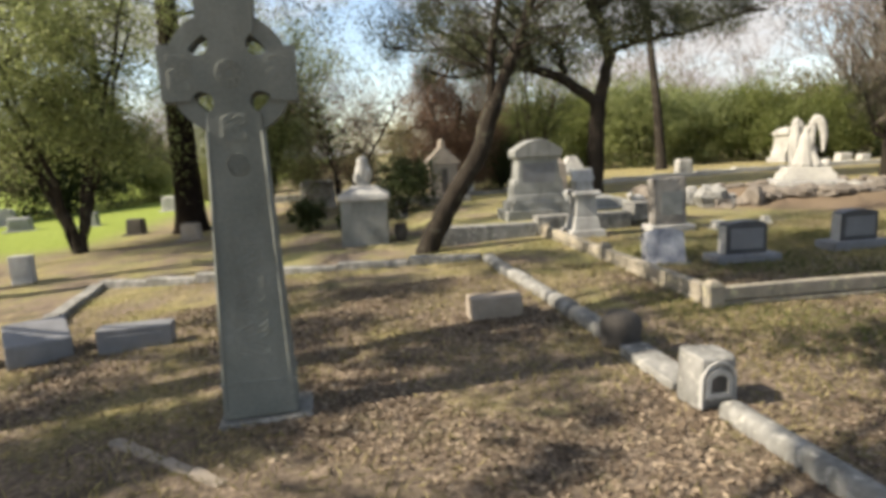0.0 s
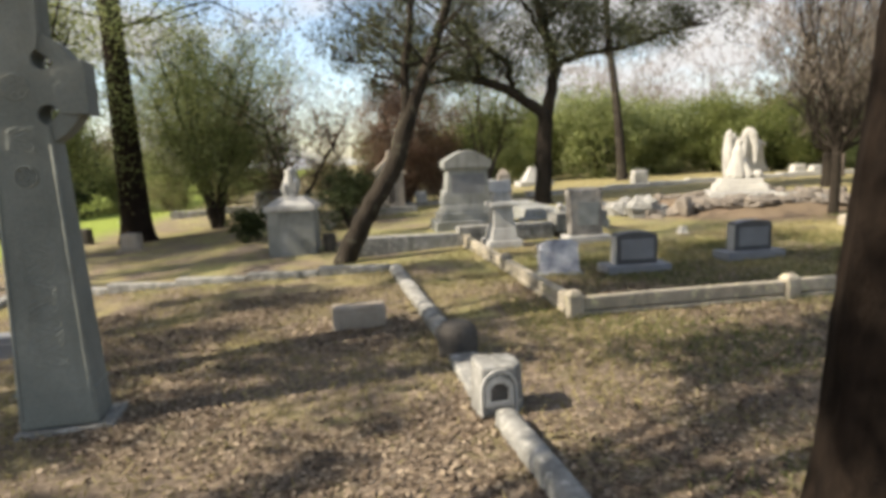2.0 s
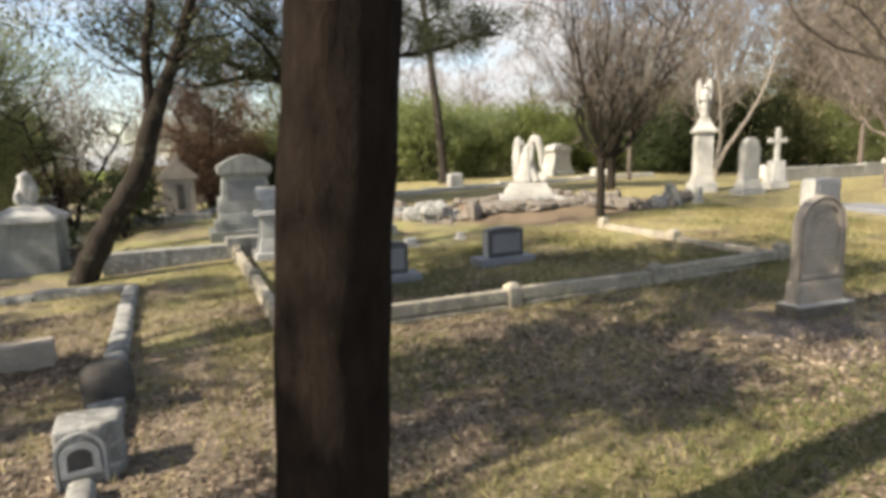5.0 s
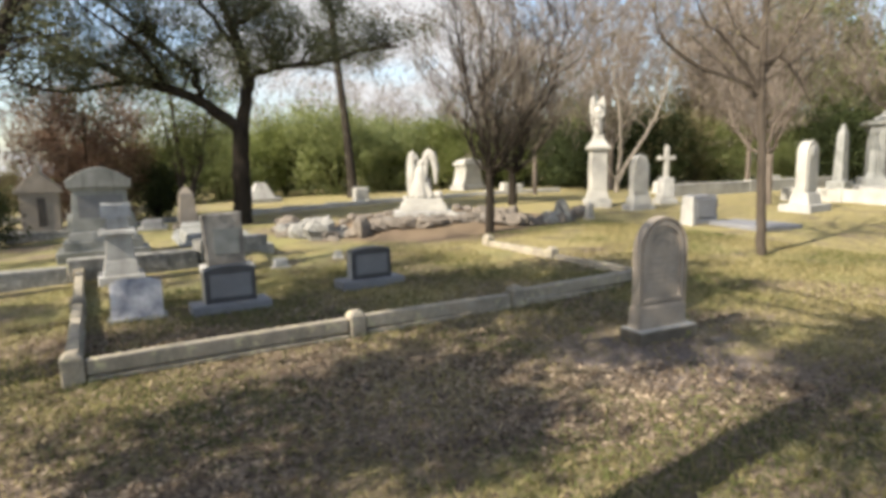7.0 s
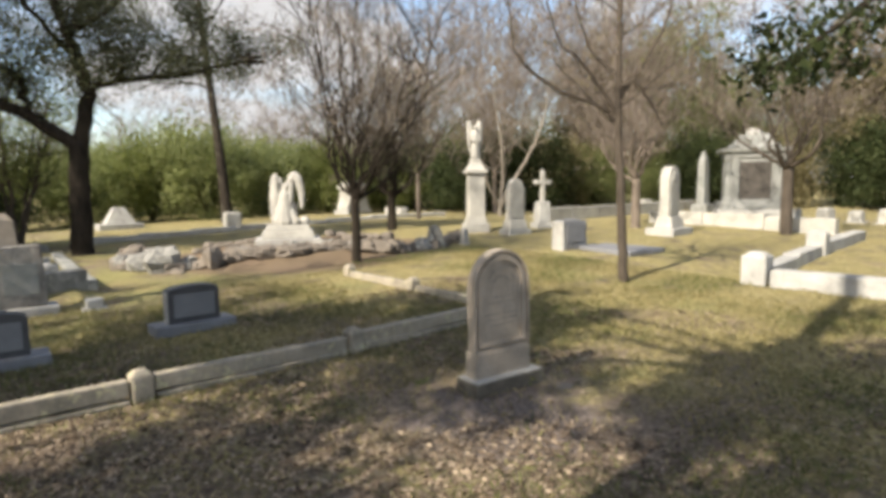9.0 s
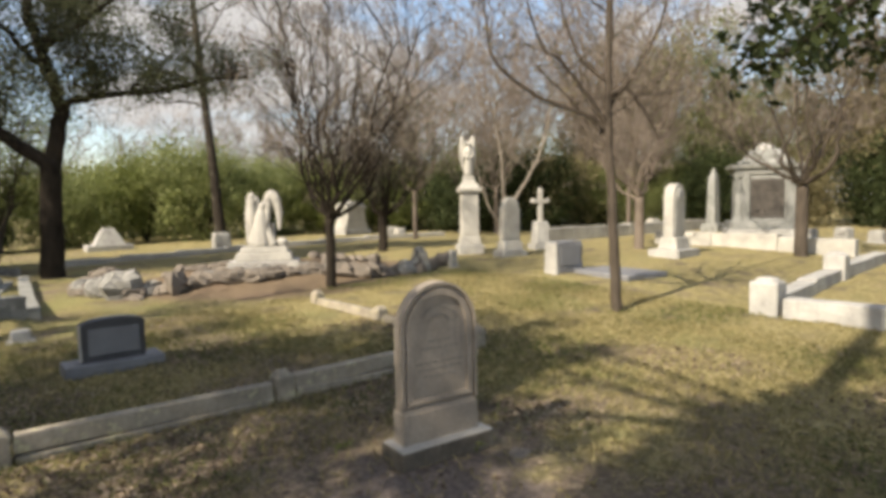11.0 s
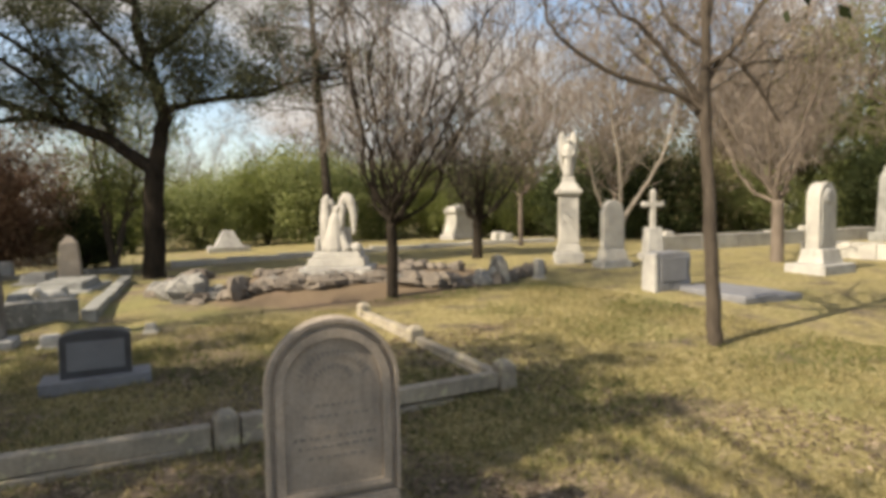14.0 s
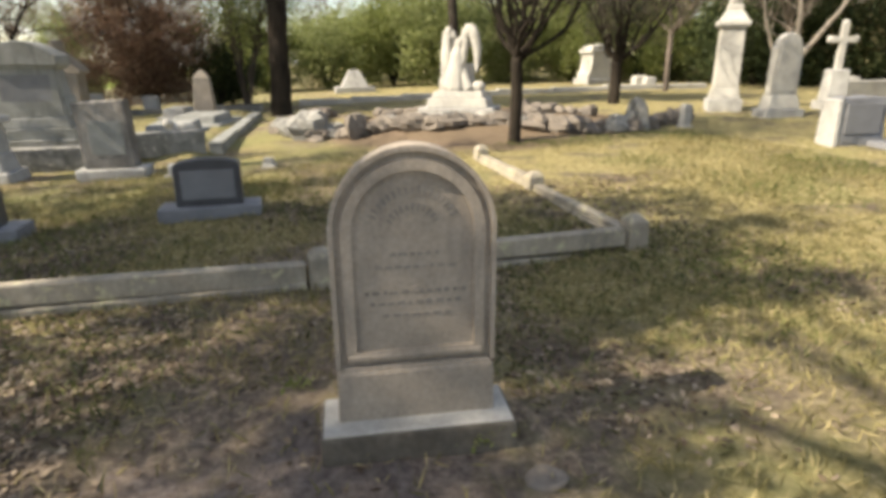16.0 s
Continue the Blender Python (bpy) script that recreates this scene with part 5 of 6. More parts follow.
def tall_trunk(x, y, r0, h, lean, seed, mat, label, start=0.5, leafmat=None):
    """A tall straight tree whose crown begins high up."""
    o = thing("tall_tree", x, y, label, "tree")
    w = Limbs(o, mat)
    path = smooth_path([(0, 0, -0.1), (0, 0, 0.15), (lean[0] * 0.15, lean[1] * 0.15, h * 0.2), (lean[0] * 0.5, lean[1] * 0.5, h * 0.5), (lean[0], lean[1], h)], 6)
    tube(w.V, w.F, path, [r0 * (1 - 0.6 * max(p.z, 0) / h) + r0 * 0.35 * math.exp(-max(p.z, 0) / 0.3) for p in path], 16)
    w.close("trunk")
    rnd = random.Random(seed)
    tips = []
    for i in range(14):
        k = start + (1 - start) * i / 13
        p = Vector((lean[0] * k, lean[1] * k, h * k))
        a = i * 2.4 + seed
        sprout(w.V, w.F, p, Vector((math.cos(a), math.sin(a), 0.3)), h * 0.2 * (1.2 - 0.5 * i / 13), 0.05, 2, rnd, tips, 0.1, 0.7, 3)
        w.close("limb")
    crown(tips, 24, 0.30, 0.048, leafmat or M_LEAFOAK, o, seed + 1, "high grey green crown")
    return o


tall_trunk(-4.62, 16.6, 0.38, 11.0, (-0.1, 0.0), 31, M_BARK, "tall dark brown trunk standing in leaf litter")
tall_trunk(12.95, 24.4, 0.21, 13.0, (0.05, 3.0), 33, M_BARKGREY, "slim tall grey brown pine trunk, slightly leaning", 0.42)


def leaning_tree():
    o = thing("leaning_tree", 0.95, 9.20, "leaning forked tree with lichened bark behind the kerb", "tree")
    w = Limbs(o, M_BARKGREY)
    rnd = random.Random(41)
    limb(w.V, w.F, [(-0.02, 0, -0.1), (0.02, 0, 0.05), (0.20, -0.03, 0.42), (0.43, -0.06, 0.83), (0.86, -0.13, 1.51), (1.11, -0.16, 2.27)], 0.185, 0.135, 16, 0.012, rnd)
    w.close("trunk")
    tips = []
    for pts, r0, r1 in (([(1.08, -0.16, 2.2), (1.08, -0.16, 2.6), (1.10, -0.16, 3.11), (1.22, -0.18, 3.92), (1.1, -0.1, 5.4)], 0.085, 0.04),
                        ([(1.10, -0.16, 2.2), (1.26, -0.19, 2.6), (1.48, -0.22, 3.1), (1.76, -0.26, 3.9), (2.3, -0.2, 5.6)], 0.12, 0.05)):
        path = limb(w.V, w.F, pts, r0, r1, 10)
        for i in range(7, len(path), 2):
            for k in range(2):
                an = rnd.uniform(0, 6.28)
                sprout(w.V, w.F, path[i], Vector((math.cos(an), math.sin(an), 0.3)), rnd.uniform(0.5, 1.0), 0.025, 2, rnd, tips, 0.1, 0.7, 3)
        w.close("limb")
    crown(tips, 3, 0.16, 0.036, M_LEAFOAK, o, 42, "sparse grey green leaves")


leaning_tree()


def oak():
    o = thing("oak_tree", 6.62, 16.3, "dark spreading live oak with crooked limbs", "tree")
    w = Limbs(o, M_BARKDARK)
    rnd = random.Random(51)
    limb(w.V, w.F, [(0, 0, -0.1), (0.0, 0, 0.15), (0.04, -0.01, 1.3), (0.09, -0.03, 2.65)], 0.27, 0.21, 16, 0.01, rnd)
    w.close("trunk")
    runs = [
        ([(0.05, -0.03, 2.5), (-0.96, 0.34, 3.3), (-2.22, 0.78, 3.75), (-3.47, 1.22, 4.3), (-4.6, 1.5, 5.1)], 0.17, 0.05),
        ([(0.1, -0.03, 2.5), (0.32, -0.11, 3.72), (-0.01, 0.0, 5.18), (-0.22, 0.08, 6.5), (-0.1, 0.3, 8.0)], 0.19, 0.06),
        ([(0.30, -0.11, 3.65), (0.6, -0.25, 3.95), (1.22, -0.43, 4.11), (2.37, -0.83, 4.29), (3.3, -1.1, 4.6), (4.2, -1.3, 4.7)], 0.10, 0.03),
        ([(-0.8, 0.3, 3.2), (-0.94, 0.33, 4.0), (-1.68, 0.59, 4.7), (-2.75, 0.96, 6.27)], 0.10, 0.03),
    ]
    runs += [
        ([(0.02, 0, 5.0), (0.8, -0.6, 5.6), (1.8, -1.0, 6.6)], 0.08, 0.03),
        ([(0.1, -0.03, 4.6), (-0.7, -0.9, 5.3), (-1.6, -1.6, 6.0)], 0.07, 0.03),
        ([(-1.6, 0.6, 3.6), (-2.2, -0.2, 4.4), (-3.2, -0.8, 5.0)], 0.07, 0.025),
        ([(0.1, 0.0, 5.2), (0.4, 1.0, 5.8), (1.0, 1.9, 6.4)], 0.07, 0.03),
        ([(1.6, -0.55, 4.15), (2.2, 0.1, 4.8), (3.0, 0.5, 5.6)], 0.05, 0.02),
    ]
    runs += [
        ([(-2.2, 0.8, 3.75), (-3.0, 0.3, 3.5), (-3.9, 0.0, 3.3), (-4.8, -0.2, 3.5)], 0.07, 0.02),
        ([(-0.2, 0.1, 6.3), (-1.3, 0.6, 6.9), (-2.6, 0.9, 7.3), (-3.8, 1.2, 7.5)], 0.07, 0.025),
        ([(-1.7, 0.6, 4.7), (-2.8, 0.2, 5.4), (-4.2, 0.3, 6.1), (-5.2, 0.6, 6.4)], 0.06, 0.02),
        ([(-3.4, 1.2, 4.3), (-4.6, 1.2, 4.2), (-5.8, 1.0, 4.3)], 0.05, 0.02),
        ([(-0.1, 0.2, 7.4), (0.7, -0.4, 7.8), (1.9, -0.9, 7.7)], 0.06, 0.02),
    ]
    tips = []
    for pts, r0, r1 in runs:
        path = limb(w.V, w.F, pts, r0, r1, 10, 0.03, rnd)
        for i in range(5, len(path), 1):
            an = rnd.uniform(0, 6.28)
            sprout(w.V, w.F, path[i], Vector((math.cos(an), math.sin(an), 0.55)), rnd.uniform(0.5, 1.0), 0.024, 2, rnd, tips, 0.15, 0.75, 3, 0.22)
        w.close("limb")
    crown(tips, 18, 0.20, 0.038, M_LEAFOAK, o, 52, "airy grey green crown with gaps")


oak()


def vase_tree(x, y, trunk_h, h, spread, r, seed, label, leaf=0, mat=None, n=9, twigs=6, twigmat=None, tw=0.35):
    """A leafless tree: short trunk, many limbs that rise and fan out into fine twigs."""
    o = thing("bare_tree", x, y, label, "tree", "bare winter trees")
    w = Limbs(o, mat or M_TWIG)
    rnd = random.Random(seed)
    limb(w.V, w.F, [(0, 0, -0.08), (0, 0, 0.06), (0.02, 0.01, trunk_h * 0.5), (0, 0, trunk_h)], r * 1.15, r * 0.95, 12)
    w.close("trunk")
    tips = []
    for i in range(n):
        a = i * 2.399 + seed
        k = (0.25 + 0.75 * ((i * 0.618) % 1)) * spread
        out = Vector((math.cos(a), math.sin(a), 0)) * k
        top = h * rnd.uniform(0.75, 1.0) * (1.0 - 0.25 * (k / spread) ** 2)
        p0 = Vector((0, 0, trunk_h * rnd.uniform(0.93, 1.0)))
        side = Vector((rnd.gauss(0, 0.12), rnd.gauss(0, 0.12), 0)) * spread * 0.5
        pts = [p0, p0 + out * 0.30 + side + Vector((0, 0, (top - trunk_h) * 0.18)), p0 + out * 0.62 - side * 0.5 + Vector((0, 0, (top - trunk_h) * 0.5)), p0 + out + Vector((0, 0, top - trunk_h))]
        path = limb(w.V, w.F, pts, r * 0.42, 0.008, 6, 0.03, rnd)
        for j in range(3, len(path), 1):
            an = rnd.uniform(0, 6.28)
            d = Vector((math.cos(an), math.sin(an), 0.9)) + out.normalized() * 0.4
            sprout(w.V, w.F, path[j], d, h * rnd.uniform(0.10, 0.2), 0.011 * h / 5, 2, rnd, tips, 0.25, 0.65, 2, 0.18, 0.7, 3)
        w.close("limb")
    if twigs:
        twiggy(tips, twigs, 0.06 * h / 5, tw * h / 5, twigmat or M_TWIGHAZE, o, seed + 7, "haze of fine bare twigs")
    if leaf:
        crown(tips, leaf, 0.12, 0.05, M_LEAFOAK, o, seed + 1, "a few dull leaves")
    return o


vase_tree(10.08, 9.6, 1.15, 5.6, 1.9, 0.085, 61, "leafless vase-shaped tree with fine upright twigs", mat=M_BARKDARK, n=13, twigs=2, twigmat=M_TWIGMID)
vase_tree(14.35, 14.6, 0.95, 4.2, 1.7, 0.13, 62, "small dark leafless tree behind the rocks", leaf=1, mat=M_BARKDARK, n=12, twigs=2, twigmat=M_TWIGDARK)
vase_tree(18.55, 9.1, 1.3, 5.2, 2.2, 0.12, 63, "leafless tree with pinkish grey twigs", n=9, twigs=1)
vase_tree(19.8, 5.8, 1.6, 5.8, 2.4, 0.13, 64, "leafless tree with pale forked limbs", mat=M_BARKPALE, n=8, twigs=1)


def forked_tree(x, y):
    o = thing("forked_tree", x, y, "pale bare tree with one upright and one leaning stem", "tree")
    w = Limbs(o, M_BARKWHITE)
    rnd = random.Random(77)
    tips = []
    for pts, r in (([(0, 0, -0.1), (0.02, 0, 0.5), (0.12, -0.04, 1.4), (0.10, 0, 2.8), (-0.15, 0.1, 4.6), (0.1, 0, 6.6)], 0.10),
                   ([(0.03, 0, 0.35), (0.45, -0.15, 1.2), (1.25, -0.42, 2.4), (1.9, -0.6, 3.9), (2.2, -0.7, 5.8)], 0.10),
                   ([(0.02, 0, 0.4), (-0.5, 0.2, 1.3), (-0.9, 0.3, 2.7), (-1.0, 0.4, 4.4)], 0.06)):
        path = limb(w.V, w.F, pts, r, 0.02, 9, 0.015, rnd)
        for q in path[9:]:
            a = rnd.uniform(0, 6.28)
            sprout(w.V, w.F, q, Vector((math.cos(a), math.sin(a), 0.8)), rnd.uniform(0.6, 1.2), 0.022, 2, rnd, tips, 0.2, 0.6, 2, 0.18, 0.7, 3)
        w.close("stem")
    twiggy(tips, 1, 0.06, 0.3, M_TWIGHAZE, o, 78, "fine bare twigs")


forked_tree(20.9, 16.6)


def thin_tree():
    o = thing("thin_tree", 11.80, 5.01, "slim straight pale-barked young tree in sunlit grass", "tree")
    w = Limbs(o, M_BARKPALE)
    rnd = random.Random(71)
    path = limb(w.V, w.F, [(0, 0, -0.08), (0, 0, 0.05), (-0.05, 0.03, 1.1), (-0.10, 0.06, 2.25), (-0.10, 0.06, 3.45), (-0.05, 0.1, 5.2), (0, 0.1, 7.0)], 0.085, 0.02, 12, 0.006, rnd)
    w.close("trunk")
    runs = [
        [(-0.10, 0.06, 2.3), (-0.30, 0.17, 2.48), (-0.92, 0.52, 2.74), (-1.35, 0.76, 3.1), (-1.46, 0.83, 3.47), (-1.45, 0.9, 4.4)],
        [(-0.10, 0.06, 2.35), (-0.36, 0.2, 2.75), (-0.62, 0.35, 3.13), (-0.92, 0.52, 3.46), (-1.1, 0.6, 4.6)],
    ]
    runs += [
        [(-0.08, 0.05, 2.75), (0.08, -0.05, 2.85), (0.30, -0.18, 2.55), (0.50, -0.28, 2.2)],
        [(-0.10, 0.06, 2.6), (0.15, -0.1, 3.0), (0.45, -0.3, 3.6), (0.7, -0.4, 4.6)],
        [(-0.10, 0.06, 2.9), (-0.2, 0.5, 3.4), (-0.1, 0.9, 4.4)],
        [(-0.10, 0.06, 3.1), (0.3, 0.3, 3.7), (0.7, 0.6, 4.6)],
        [(-0.10, 0.06, 2.2), (-0.05, 0.5, 2.6), (-0.3, 1.1, 3.3)],
    ]
    tips = []
    for pts in runs:
        p = limb(w.V, w.F, pts, 0.034, 0.01, 7, 0.012, rnd)
        for j in range(4, len(p)):
            an = rnd.uniform(0, 6.28)
            sprout(w.V, w.F, p[j], Vector((math.cos(an), math.sin(an), 0.5)), rnd.uniform(0.25, 0.6), 0.009, 2, rnd, tips, 0.15, 0.6, 2, 0.18, 0.7, 3)
        w.close("limb")
    for j in range(14, len(path)):
        an = rnd.uniform(0, 6.28)
        sprout(w.V, w.F, path[j], Vector((math.cos(an), math.sin(an), 0.5)), rnd.uniform(0.5, 1.0), 0.014, 2, rnd, tips, 0.15, 0.6, 3, 0.18, 0.7, 3)
        w.close("limb")
    twiggy(tips, 1, 0.05, 0.2, M_TWIGHAZE, o, 73, "fine bare twigs")
    crown(tips[::3], 1, 0.05, 0.03, M_LEAFDULL, o, 72, "a few small dull leaves")


thin_tree()


def leafy_tree(name, x, y, h, spread, r, seed, leafmat, barkmat, label, stems=4, per=4, leaf=0.07, scatter_r=0.22, low=0.35):
    """A many-stemmed leafy tree with an uneven crown."""
    o = thing(name, x, y, label, "tree")
    w = Limbs(o, barkmat)
    rnd = random.Random(seed)
    tips = []
    for i in range(stems):
        a = i * 2 * math.pi / stems + rnd.uniform(-0.5, 0.5)
        out = Vector((math.cos(a), math.sin(a), 0)) * spread * rnd.uniform(0.3, 0.8)
        top = h * rnd.uniform(0.7, 1.0)
        base = Vector((math.cos(a), math.sin(a), 0)) * r * 0.7
        path = limb(w.V, w.F, [base + Vector((0, 0, -0.08)), base + out * 0.15 + Vector((0, 0, top * 0.2)), base + out * 0.5 + Vector((0, 0, top * 0.5)), base + out + Vector((0, 0, top * 0.92))], r * rnd.uniform(0.7, 1.0), 0.02, 8, 0.03, rnd)
        for j in range(int(len(path) * low), len(path)):
            for _ in range(2):
                an = rnd.uniform(0, 6.28)
                sprout(w.V, w.F, path[j], Vector((math.cos(an), math.sin(an), 0.35)), spread * rnd.uniform(0.25, 0.5), 0.02, 2, rnd, tips, 0.1, 0.7, 3, 0.22, 0.65, 3)
        w.close("stem")
    crown(tips, per, scatter_r, leaf, leafmat, o, seed + 1)
    return o


leafy_tree("green_tree", -6.5, 14.4, 6.4, 3.1, 0.11, 81, M_LEAF, M_BARKGREY, "many-stemmed green tree at the edge of the lawn", 8, 15, 0.042, 0.26, 0.5)
leafy_tree("olive_tree", -2.9, 18.2, 5.9, 2.7, 0.12, 82, M_LEAF, M_BARKGREY, "airy olive green tree with slanting stems", 8, 15, 0.036, 0.28, 0.42)
leafy_tree("reddish_tree", -0.6, 18.0, 4.4, 2.2, 0.10, 83, M_LEAFRED, M_BARKDARK, "small tree with dry reddish leaves and bare twigs", 3, 2, 0.04, 0.15, 0.3)
leafy_tree("reddish_tree", 3.0, 19.6, 3.6, 1.8, 0.09, 84, M_LEAFRED, M_BARKDARK, "low reddish brown small-leaved tree", 5, 11, 0.04, 0.16, 0.3)
leafy_tree("crepe_tree", 5.6, 19.3, 5.2, 1.6, 0.08, 85, M_LEAFLIGHT, M_BARKPALE, "slim many-stemmed tree with fresh yellow green leaves", 6, 3, 0.045, 0.22, 0.5)


def bush(name, x, y, w, h, seed, mat, label, n=900, leaf=0.06, clumps=40):
    """A shrub: short stems and a broken mass of leaves in clumps that reach the ground."""
    o = thing(name, x, y, label, "shrub")
    rng = np.random.default_rng(seed)
    rnd = random.Random(seed)
    wood = Limbs(o, M_BARKDARK)
    for i in range(5):
        a = rnd.uniform(0, 6.28)
        limb(wood.V, wood.F, [(0, 0, -0.05), (math.cos(a) * w * 0.12, math.sin(a) * w * 0.12, h * 0.4), (math.cos(a) * w * 0.3, math.sin(a) * w * 0.3, h * 0.75)], 0.02 * h, 0.01, 5)
        wood.close("stem")
    pts, _ = clumpy((0, 0, h * 0.46), (w / 2, w / 2, h * 0.5), clumps, n // clumps, 0.085 * min(w, h), rng, 0.3)
    pts[:, 2] = np.abs(pts[:, 2]) + 0.02
    leaves("foliage", pts, leaf, mat, o, rng)
    return o


bush("shrub", -1.3, 13.9, 1.2, 0.75, 91, M_LEAFDARK, "low dark green shrub behind the kerb", 3500, 0.035)
bush("shrub", -0.2, 13.6, 0.9, 0.6, 92, M_LEAFDARK, "low dark green shrub behind the pedestal", 2500, 0.035)
bush("shrub", 1.0, 14.6, 1.8, 1.6, 93, M_LEAFDARK, "rounded dark evergreen shrub", 6000, 0.04)
bush("shrub", 4.8, 20.3, 2.3, 2.3, 94, M_LEAFDARK, "clipped dark green conifer shrub", 9000, 0.04)
bush("shrub", 5.0, 21.0, 1.2, 0.9, 95, M_LEAFDARK, "low dark green clipped shrub", 4000, 0.04)

# belt of shrubs and trees that closes the view
FAR = (-90, -90)
proto_bush = [bush("hedge_shrub", FAR[0] - 6 * k, FAR[1], 5.0, 4.2, 100 + k, m, lab, 17000, 0.075, 90) for k, (m, lab) in enumerate((
    (M_LEAF, "broad olive green shrub in the far hedge"), (M_LEAFLIGHT, "fresh green shrub in the far hedge"), (M_LEAFDARK, "dark evergreen shrub in the far hedge"), (M_LEAFDULL, "dull olive brown shrub in the far hedge")))]
proto_bare = [vase_tree(FAR[0] - 6 * k, FAR[1] - 10, 3.6, 14.0, 4.6, 0.17, 120 + k, "tall leafless tree in the far wood", mat=M_TWIG, n=9, twigs=1, tw=0.45) for k in range(3)]


def mass_tree(x, y, h, w, seed, mat, label):
    """A tall evergreen: trunk, limbs, and a broken crown in many clumps."""
    o = thing("far_tree", x, y, label, "tree")
    rng = np.random.default_rng(seed)
    rnd = random.Random(seed)
    wood = Limbs(o, M_BARKDARK)
    limb(wood.V, wood.F, [(0, 0, -0.1), (0.1, 0, h * 0.3), (0, 0.1, h * 0.8)], 0.22, 0.06, 8)
    wood.close("trunk")
    pts, cen = clumpy((0, 0, h * 0.57), (w / 2, w / 2, h * 0.43), 90, 230, 0.42, rng, 0.3)
    for c in cen[::8]:
        limb(wood.V, wood.F, [(0, 0, max(h * 0.2, c[2] - 1.5)), (c[0] * 0.5, c[1] * 0.5, c[2] - 0.5), tuple(c)], 0.07, 0.02, 5, 0.05, rnd)
        wood.close("limb")
    leaves("crown", pts, 0.095, mat, o, rng)
    return o


proto_green = [mass_tree(FAR[0] - 10 * k, FAR[1] - 30, 9.0, 7.5, 130 + k, m, lab) for k, (m, lab) in enumerate((
    (M_LEAFDULL, "tall dull olive evergreen in the far wood"), (M_LEAFDARK, "tall dark evergreen oak in the far wood"), (M_LEAF, "tall green tree in the far wood")))]
rnd = random.Random(99)


def belt(protos, spots, group):
    for k, x, y, s in spots:
        ob = copy_thing(protos[k], pose(x, y, lie(x, y) - 0.05, 0, 0, rnd.uniform(0, 360)))
        ob.scale = (s * rnd.uniform(0.9, 1.1), s * rnd.uniform(0.9, 1.1), s * rnd.uniform(0.85, 1.15))
        tagged(ob, group=group)


def arc(a0, a1, step, radius, kinds, size, jitter=1.0):
    """Spots along an arc round the plots; angles run from east over north."""
    out, a = [], a0
    while a < a1:
        r = radius + rnd.gauss(0, jitter)
        out.append((rnd.choice(kinds), 8 + r * math.cos(radians(a)), 4 + r * math.sin(radians(a)), rnd.uniform(*size)))
        a += step * rnd.uniform(0.85, 1.15)
    return out


belt(proto_bush, arc(-25, 22, 6, 27, (2, 3, 2), (0.75, 1.0)) + arc(22, 58, 6, 25, (2, 2, 0), (0.55, 0.8)) + arc(58, 100, 6, 24.5, (1, 1, 0), (0.75, 1.05))
     + arc(100, 124, 5, 31, (0, 3, 1), (0.4, 0.6)) + arc(50, 92, 7, 30, (1, 0), (0.85, 1.1)) + arc(122, 200, 7, 36, (0, 3, 2), (0.9, 1.3)) + arc(20, 60, 8, 29, (0, 3), (0.9, 1.1)) + [(2, 25.2, 19.4, 1.0), (3, 26.8, 20.2, 1.1), (2, 23.2, 20.6, 0.9)], "far hedge shrubs")
belt(proto_bare, arc(36, 60, 10, 28, (0, 1, 2), (0.8, 1.0)) + arc(10, 36, 13, 28, (0, 1, 2), (0.7, 0.9)) + arc(30, 62, 16, 34, (0, 1, 2), (0.9, 1.2)) + arc(62, 128, 6.5, 34, (0, 1, 2), (0.5, 0.66)) + [(0, 22.5, 18.5, 0.55), (1, 26.5, 14.8, 0.55), (2, 27.0, 3.5, 0.55), (1, 17.8, 17.8, 0.45)], "bare far trees")
belt(proto_green, arc(-25, 36, 7.5, 30.5, (0, 0, 2), (0.8, 1.1)) + arc(36, 58, 11, 33, (0, 1), (0.6, 0.85)) + arc(85, 125, 12, 40, (2, 0), (0.45, 0.6)) + arc(125, 200, 9, 44, (2, 0, 1), (0.8, 1.1)), "evergreen far trees")
for p in proto_bush + proto_bare + proto_green:
    for o in (*p.children_recursive, p):
        bpy.data.objects.remove(o)


# ---- trees beside and behind the walk, whose shade falls on it ----
def shade_tree(x, y, centre, radii, seed, clumps=70, per=75, sigma=0.18, leaf=0.085):
    o = thing("shade_tree", x, y, "spreading oak beside the path, its crown shading the ground", "tree")
    w = Limbs(o, M_BARKGREY)
    rnd = random.Random(seed)
    rng = np.random.default_rng(seed)
    c0 = (centre[0] - x, centre[1] - y, centre[2])
    fork = (c0[0] * 0.3, c0[1] * 0.3, centre[2] * 0.5)
    limb(w.V, w.F, [(0, 0, -0.1), (0.05, 0, 0.8), fork], 0.24, 0.17, 12, 0.01, rnd)
    w.close("trunk")
    pts, cen = clumpy(c0, radii, int(clumps * 1.5), per, sigma, rng, 0.1, seed * 1.7)
    for c in cen[::7]:
        limb(w.V, w.F, [fork, ((c[0] + fork[0]) / 2, (c[1] + fork[1]) / 2, (c[2] + fork[2]) / 2 + 0.2), tuple(c)], 0.05, 0.012, 6, 0.05, rnd)
        w.close("limb")
    leaves("crown", pts, leaf, M_LEAFDARK, o, rng)
    return o


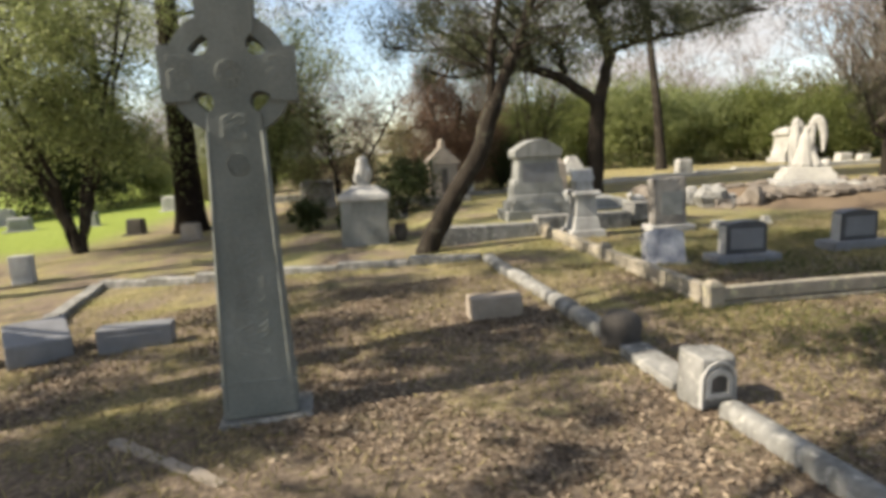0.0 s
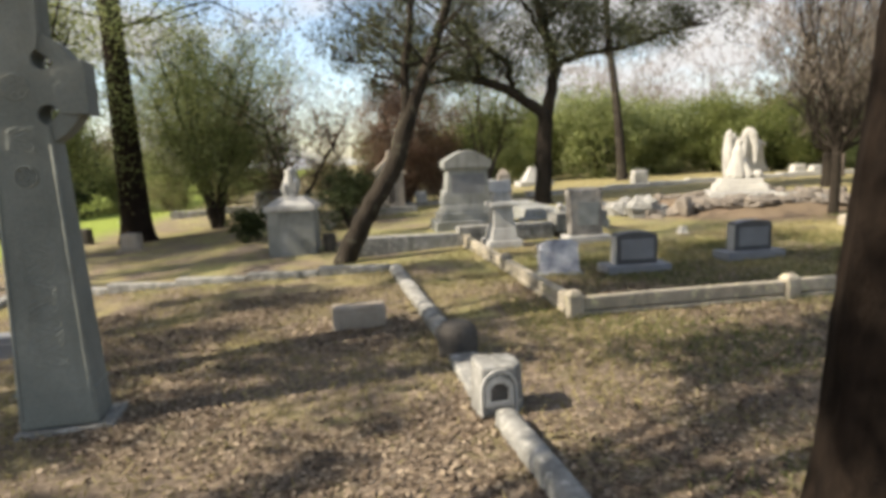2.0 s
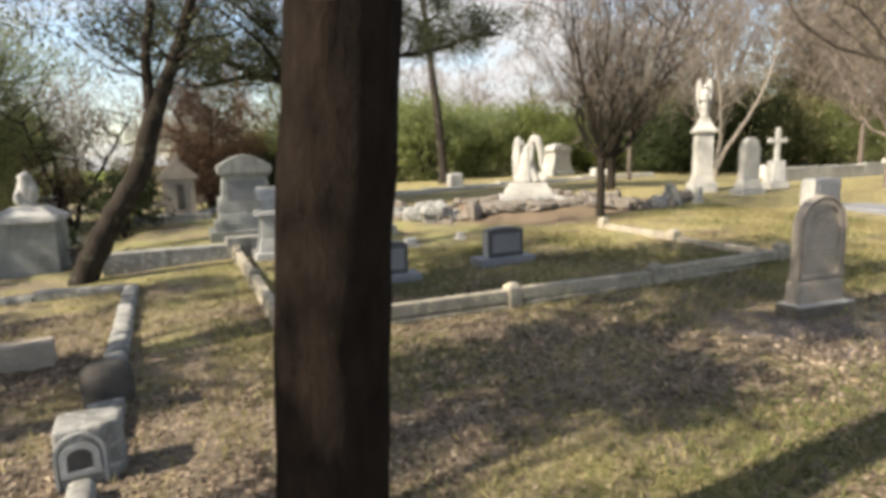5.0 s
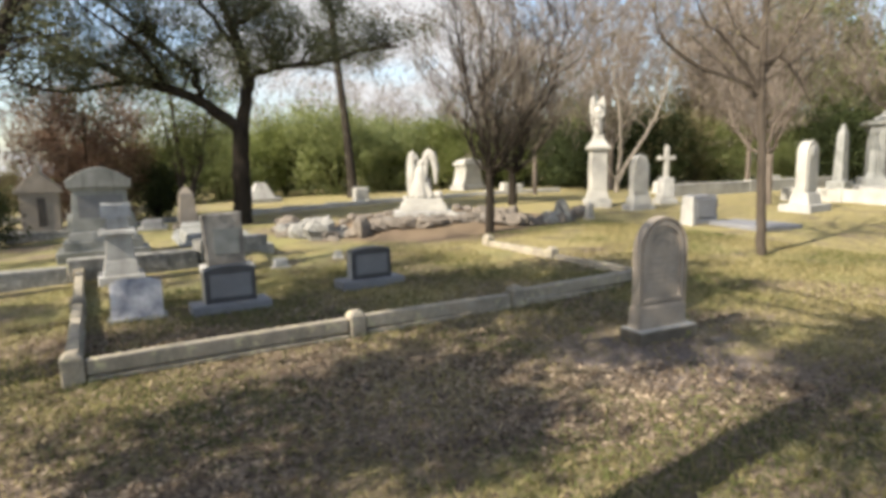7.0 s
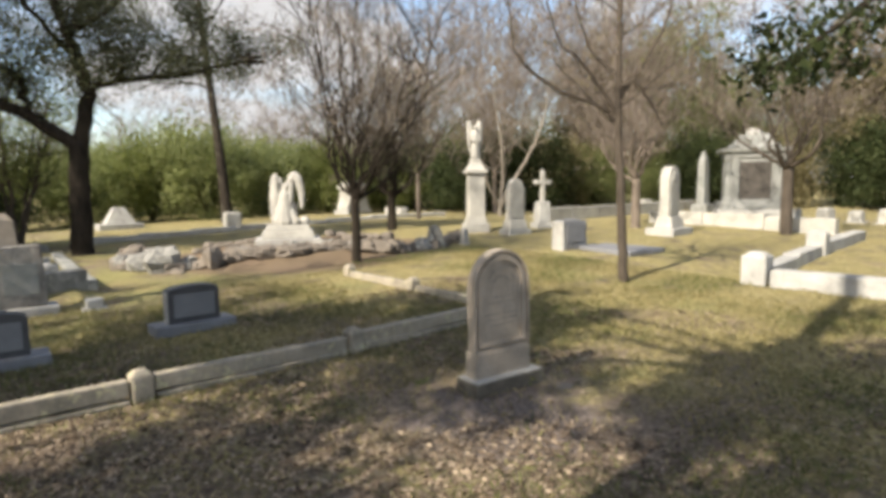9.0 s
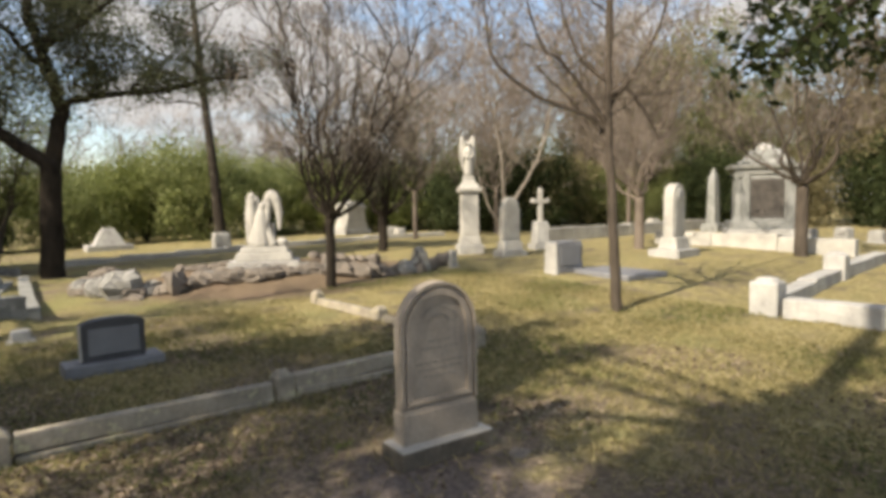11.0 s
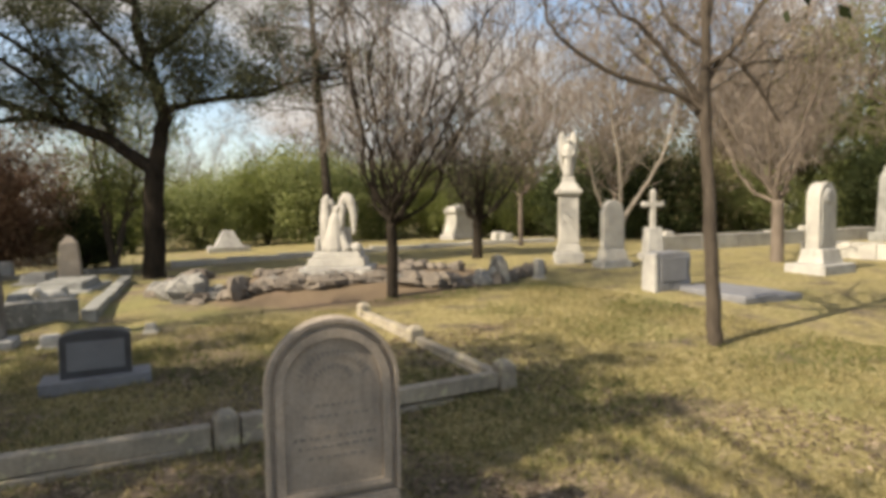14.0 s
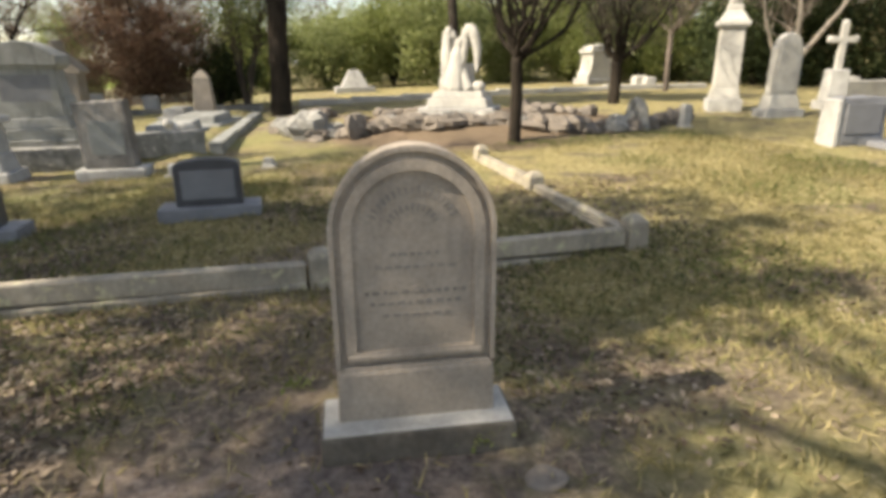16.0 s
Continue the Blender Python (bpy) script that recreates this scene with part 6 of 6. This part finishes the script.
shade_tree(-7.5, 5.5, (-6.8, 5.0, 6.6), (3.4, 3.6, 0.9), 201, 82)
shade_tree(-3.9, 0.6, (-2.4, 2.1, 6.5), (3.4, 3.2, 0.8), 202, 74)
shade_tree(-10.5, 0.5, (-8.9, 2.2, 6.8), (3.0, 2.6, 0.9), 209, 90)
shade_tree(-5.6, -4.0, (-0.9, -2.0, 6.8), (3.4, 2.7, 0.8), 204, 90)
shade_tree(-4.8, 3.6, (-1.0, 5.4, 6.6), (3.3, 2.4, 0.8), 206, 112)
shade_tree(-9.0, 9.5, (-5.0, 9.0, 7.2), (3.6, 2.6, 0.9), 205, 74)
shade_tree(-11.2, 10.0, (-8.4, 10.4, 7.0), (2.6, 2.2, 0.8), 207, 56)


def overhanging_tree(x, y, reach):
    """A broad-leaved tree off the path; one low leafy branch hangs over the way ahead."""
    o = thing("magnolia_tree", x, y, "dark glossy-leaved tree with a branch hanging over the path", "tree")
    w = Limbs(o, M_BARKGREY)
    rnd, rng = random.Random(301), np.random.default_rng(301)
    limb(w.V, w.F, [(0, 0, -0.1), (0, 0, 1.5), (0.1, 0.1, 4.2)], 0.2, 0.13, 12, 0.01, rnd)
    w.close("trunk")
    r = Vector(reach) - Vector((x, y, lie(x, y)))
    path = limb(w.V, w.F, [(0, 0, 3.6), tuple(r * 0.5 + Vector((0, 0, 2.6))), tuple(r * 0.85 + Vector((0, 0, 0.9))), tuple(r)], 0.06, 0.012, 7, 0.02, rnd)
    tips = []
    for j in range(10, len(path)):
        for k in range(2):
            a = rnd.uniform(0, 6.28)
            sprout(w.V, w.F, path[j], Vector((math.cos(a), math.sin(a), -0.1)), 0.32, 0.008, 1, rnd, tips, 0.0, 0.8, 3, 0.2, 0.6, 3)
    w.close("limb")
    crown(tips, 10, 0.08, 0.036, M_LEAFDARK, o, 302, "dark glossy leaves", "low_branch_leaves")
    pts, cen = clumpy((0, 0, 6.2), (2.2, 2.2, 1.8), 34, 110, 0.3, rng)
    for c in cen[::5]:
        limb(w.V, w.F, [(0.1, 0.1, 4.0), (c[0] * 0.5, c[1] * 0.5, 4.8), tuple(c)], 0.05, 0.015, 6, 0.03, rnd)
        w.close("limb")
    leaves("crown", pts, 0.08, M_LEAFDARK, o, rng)


overhanging_tree(12.6, -1.7, (8.78, 1.84, 2.30))
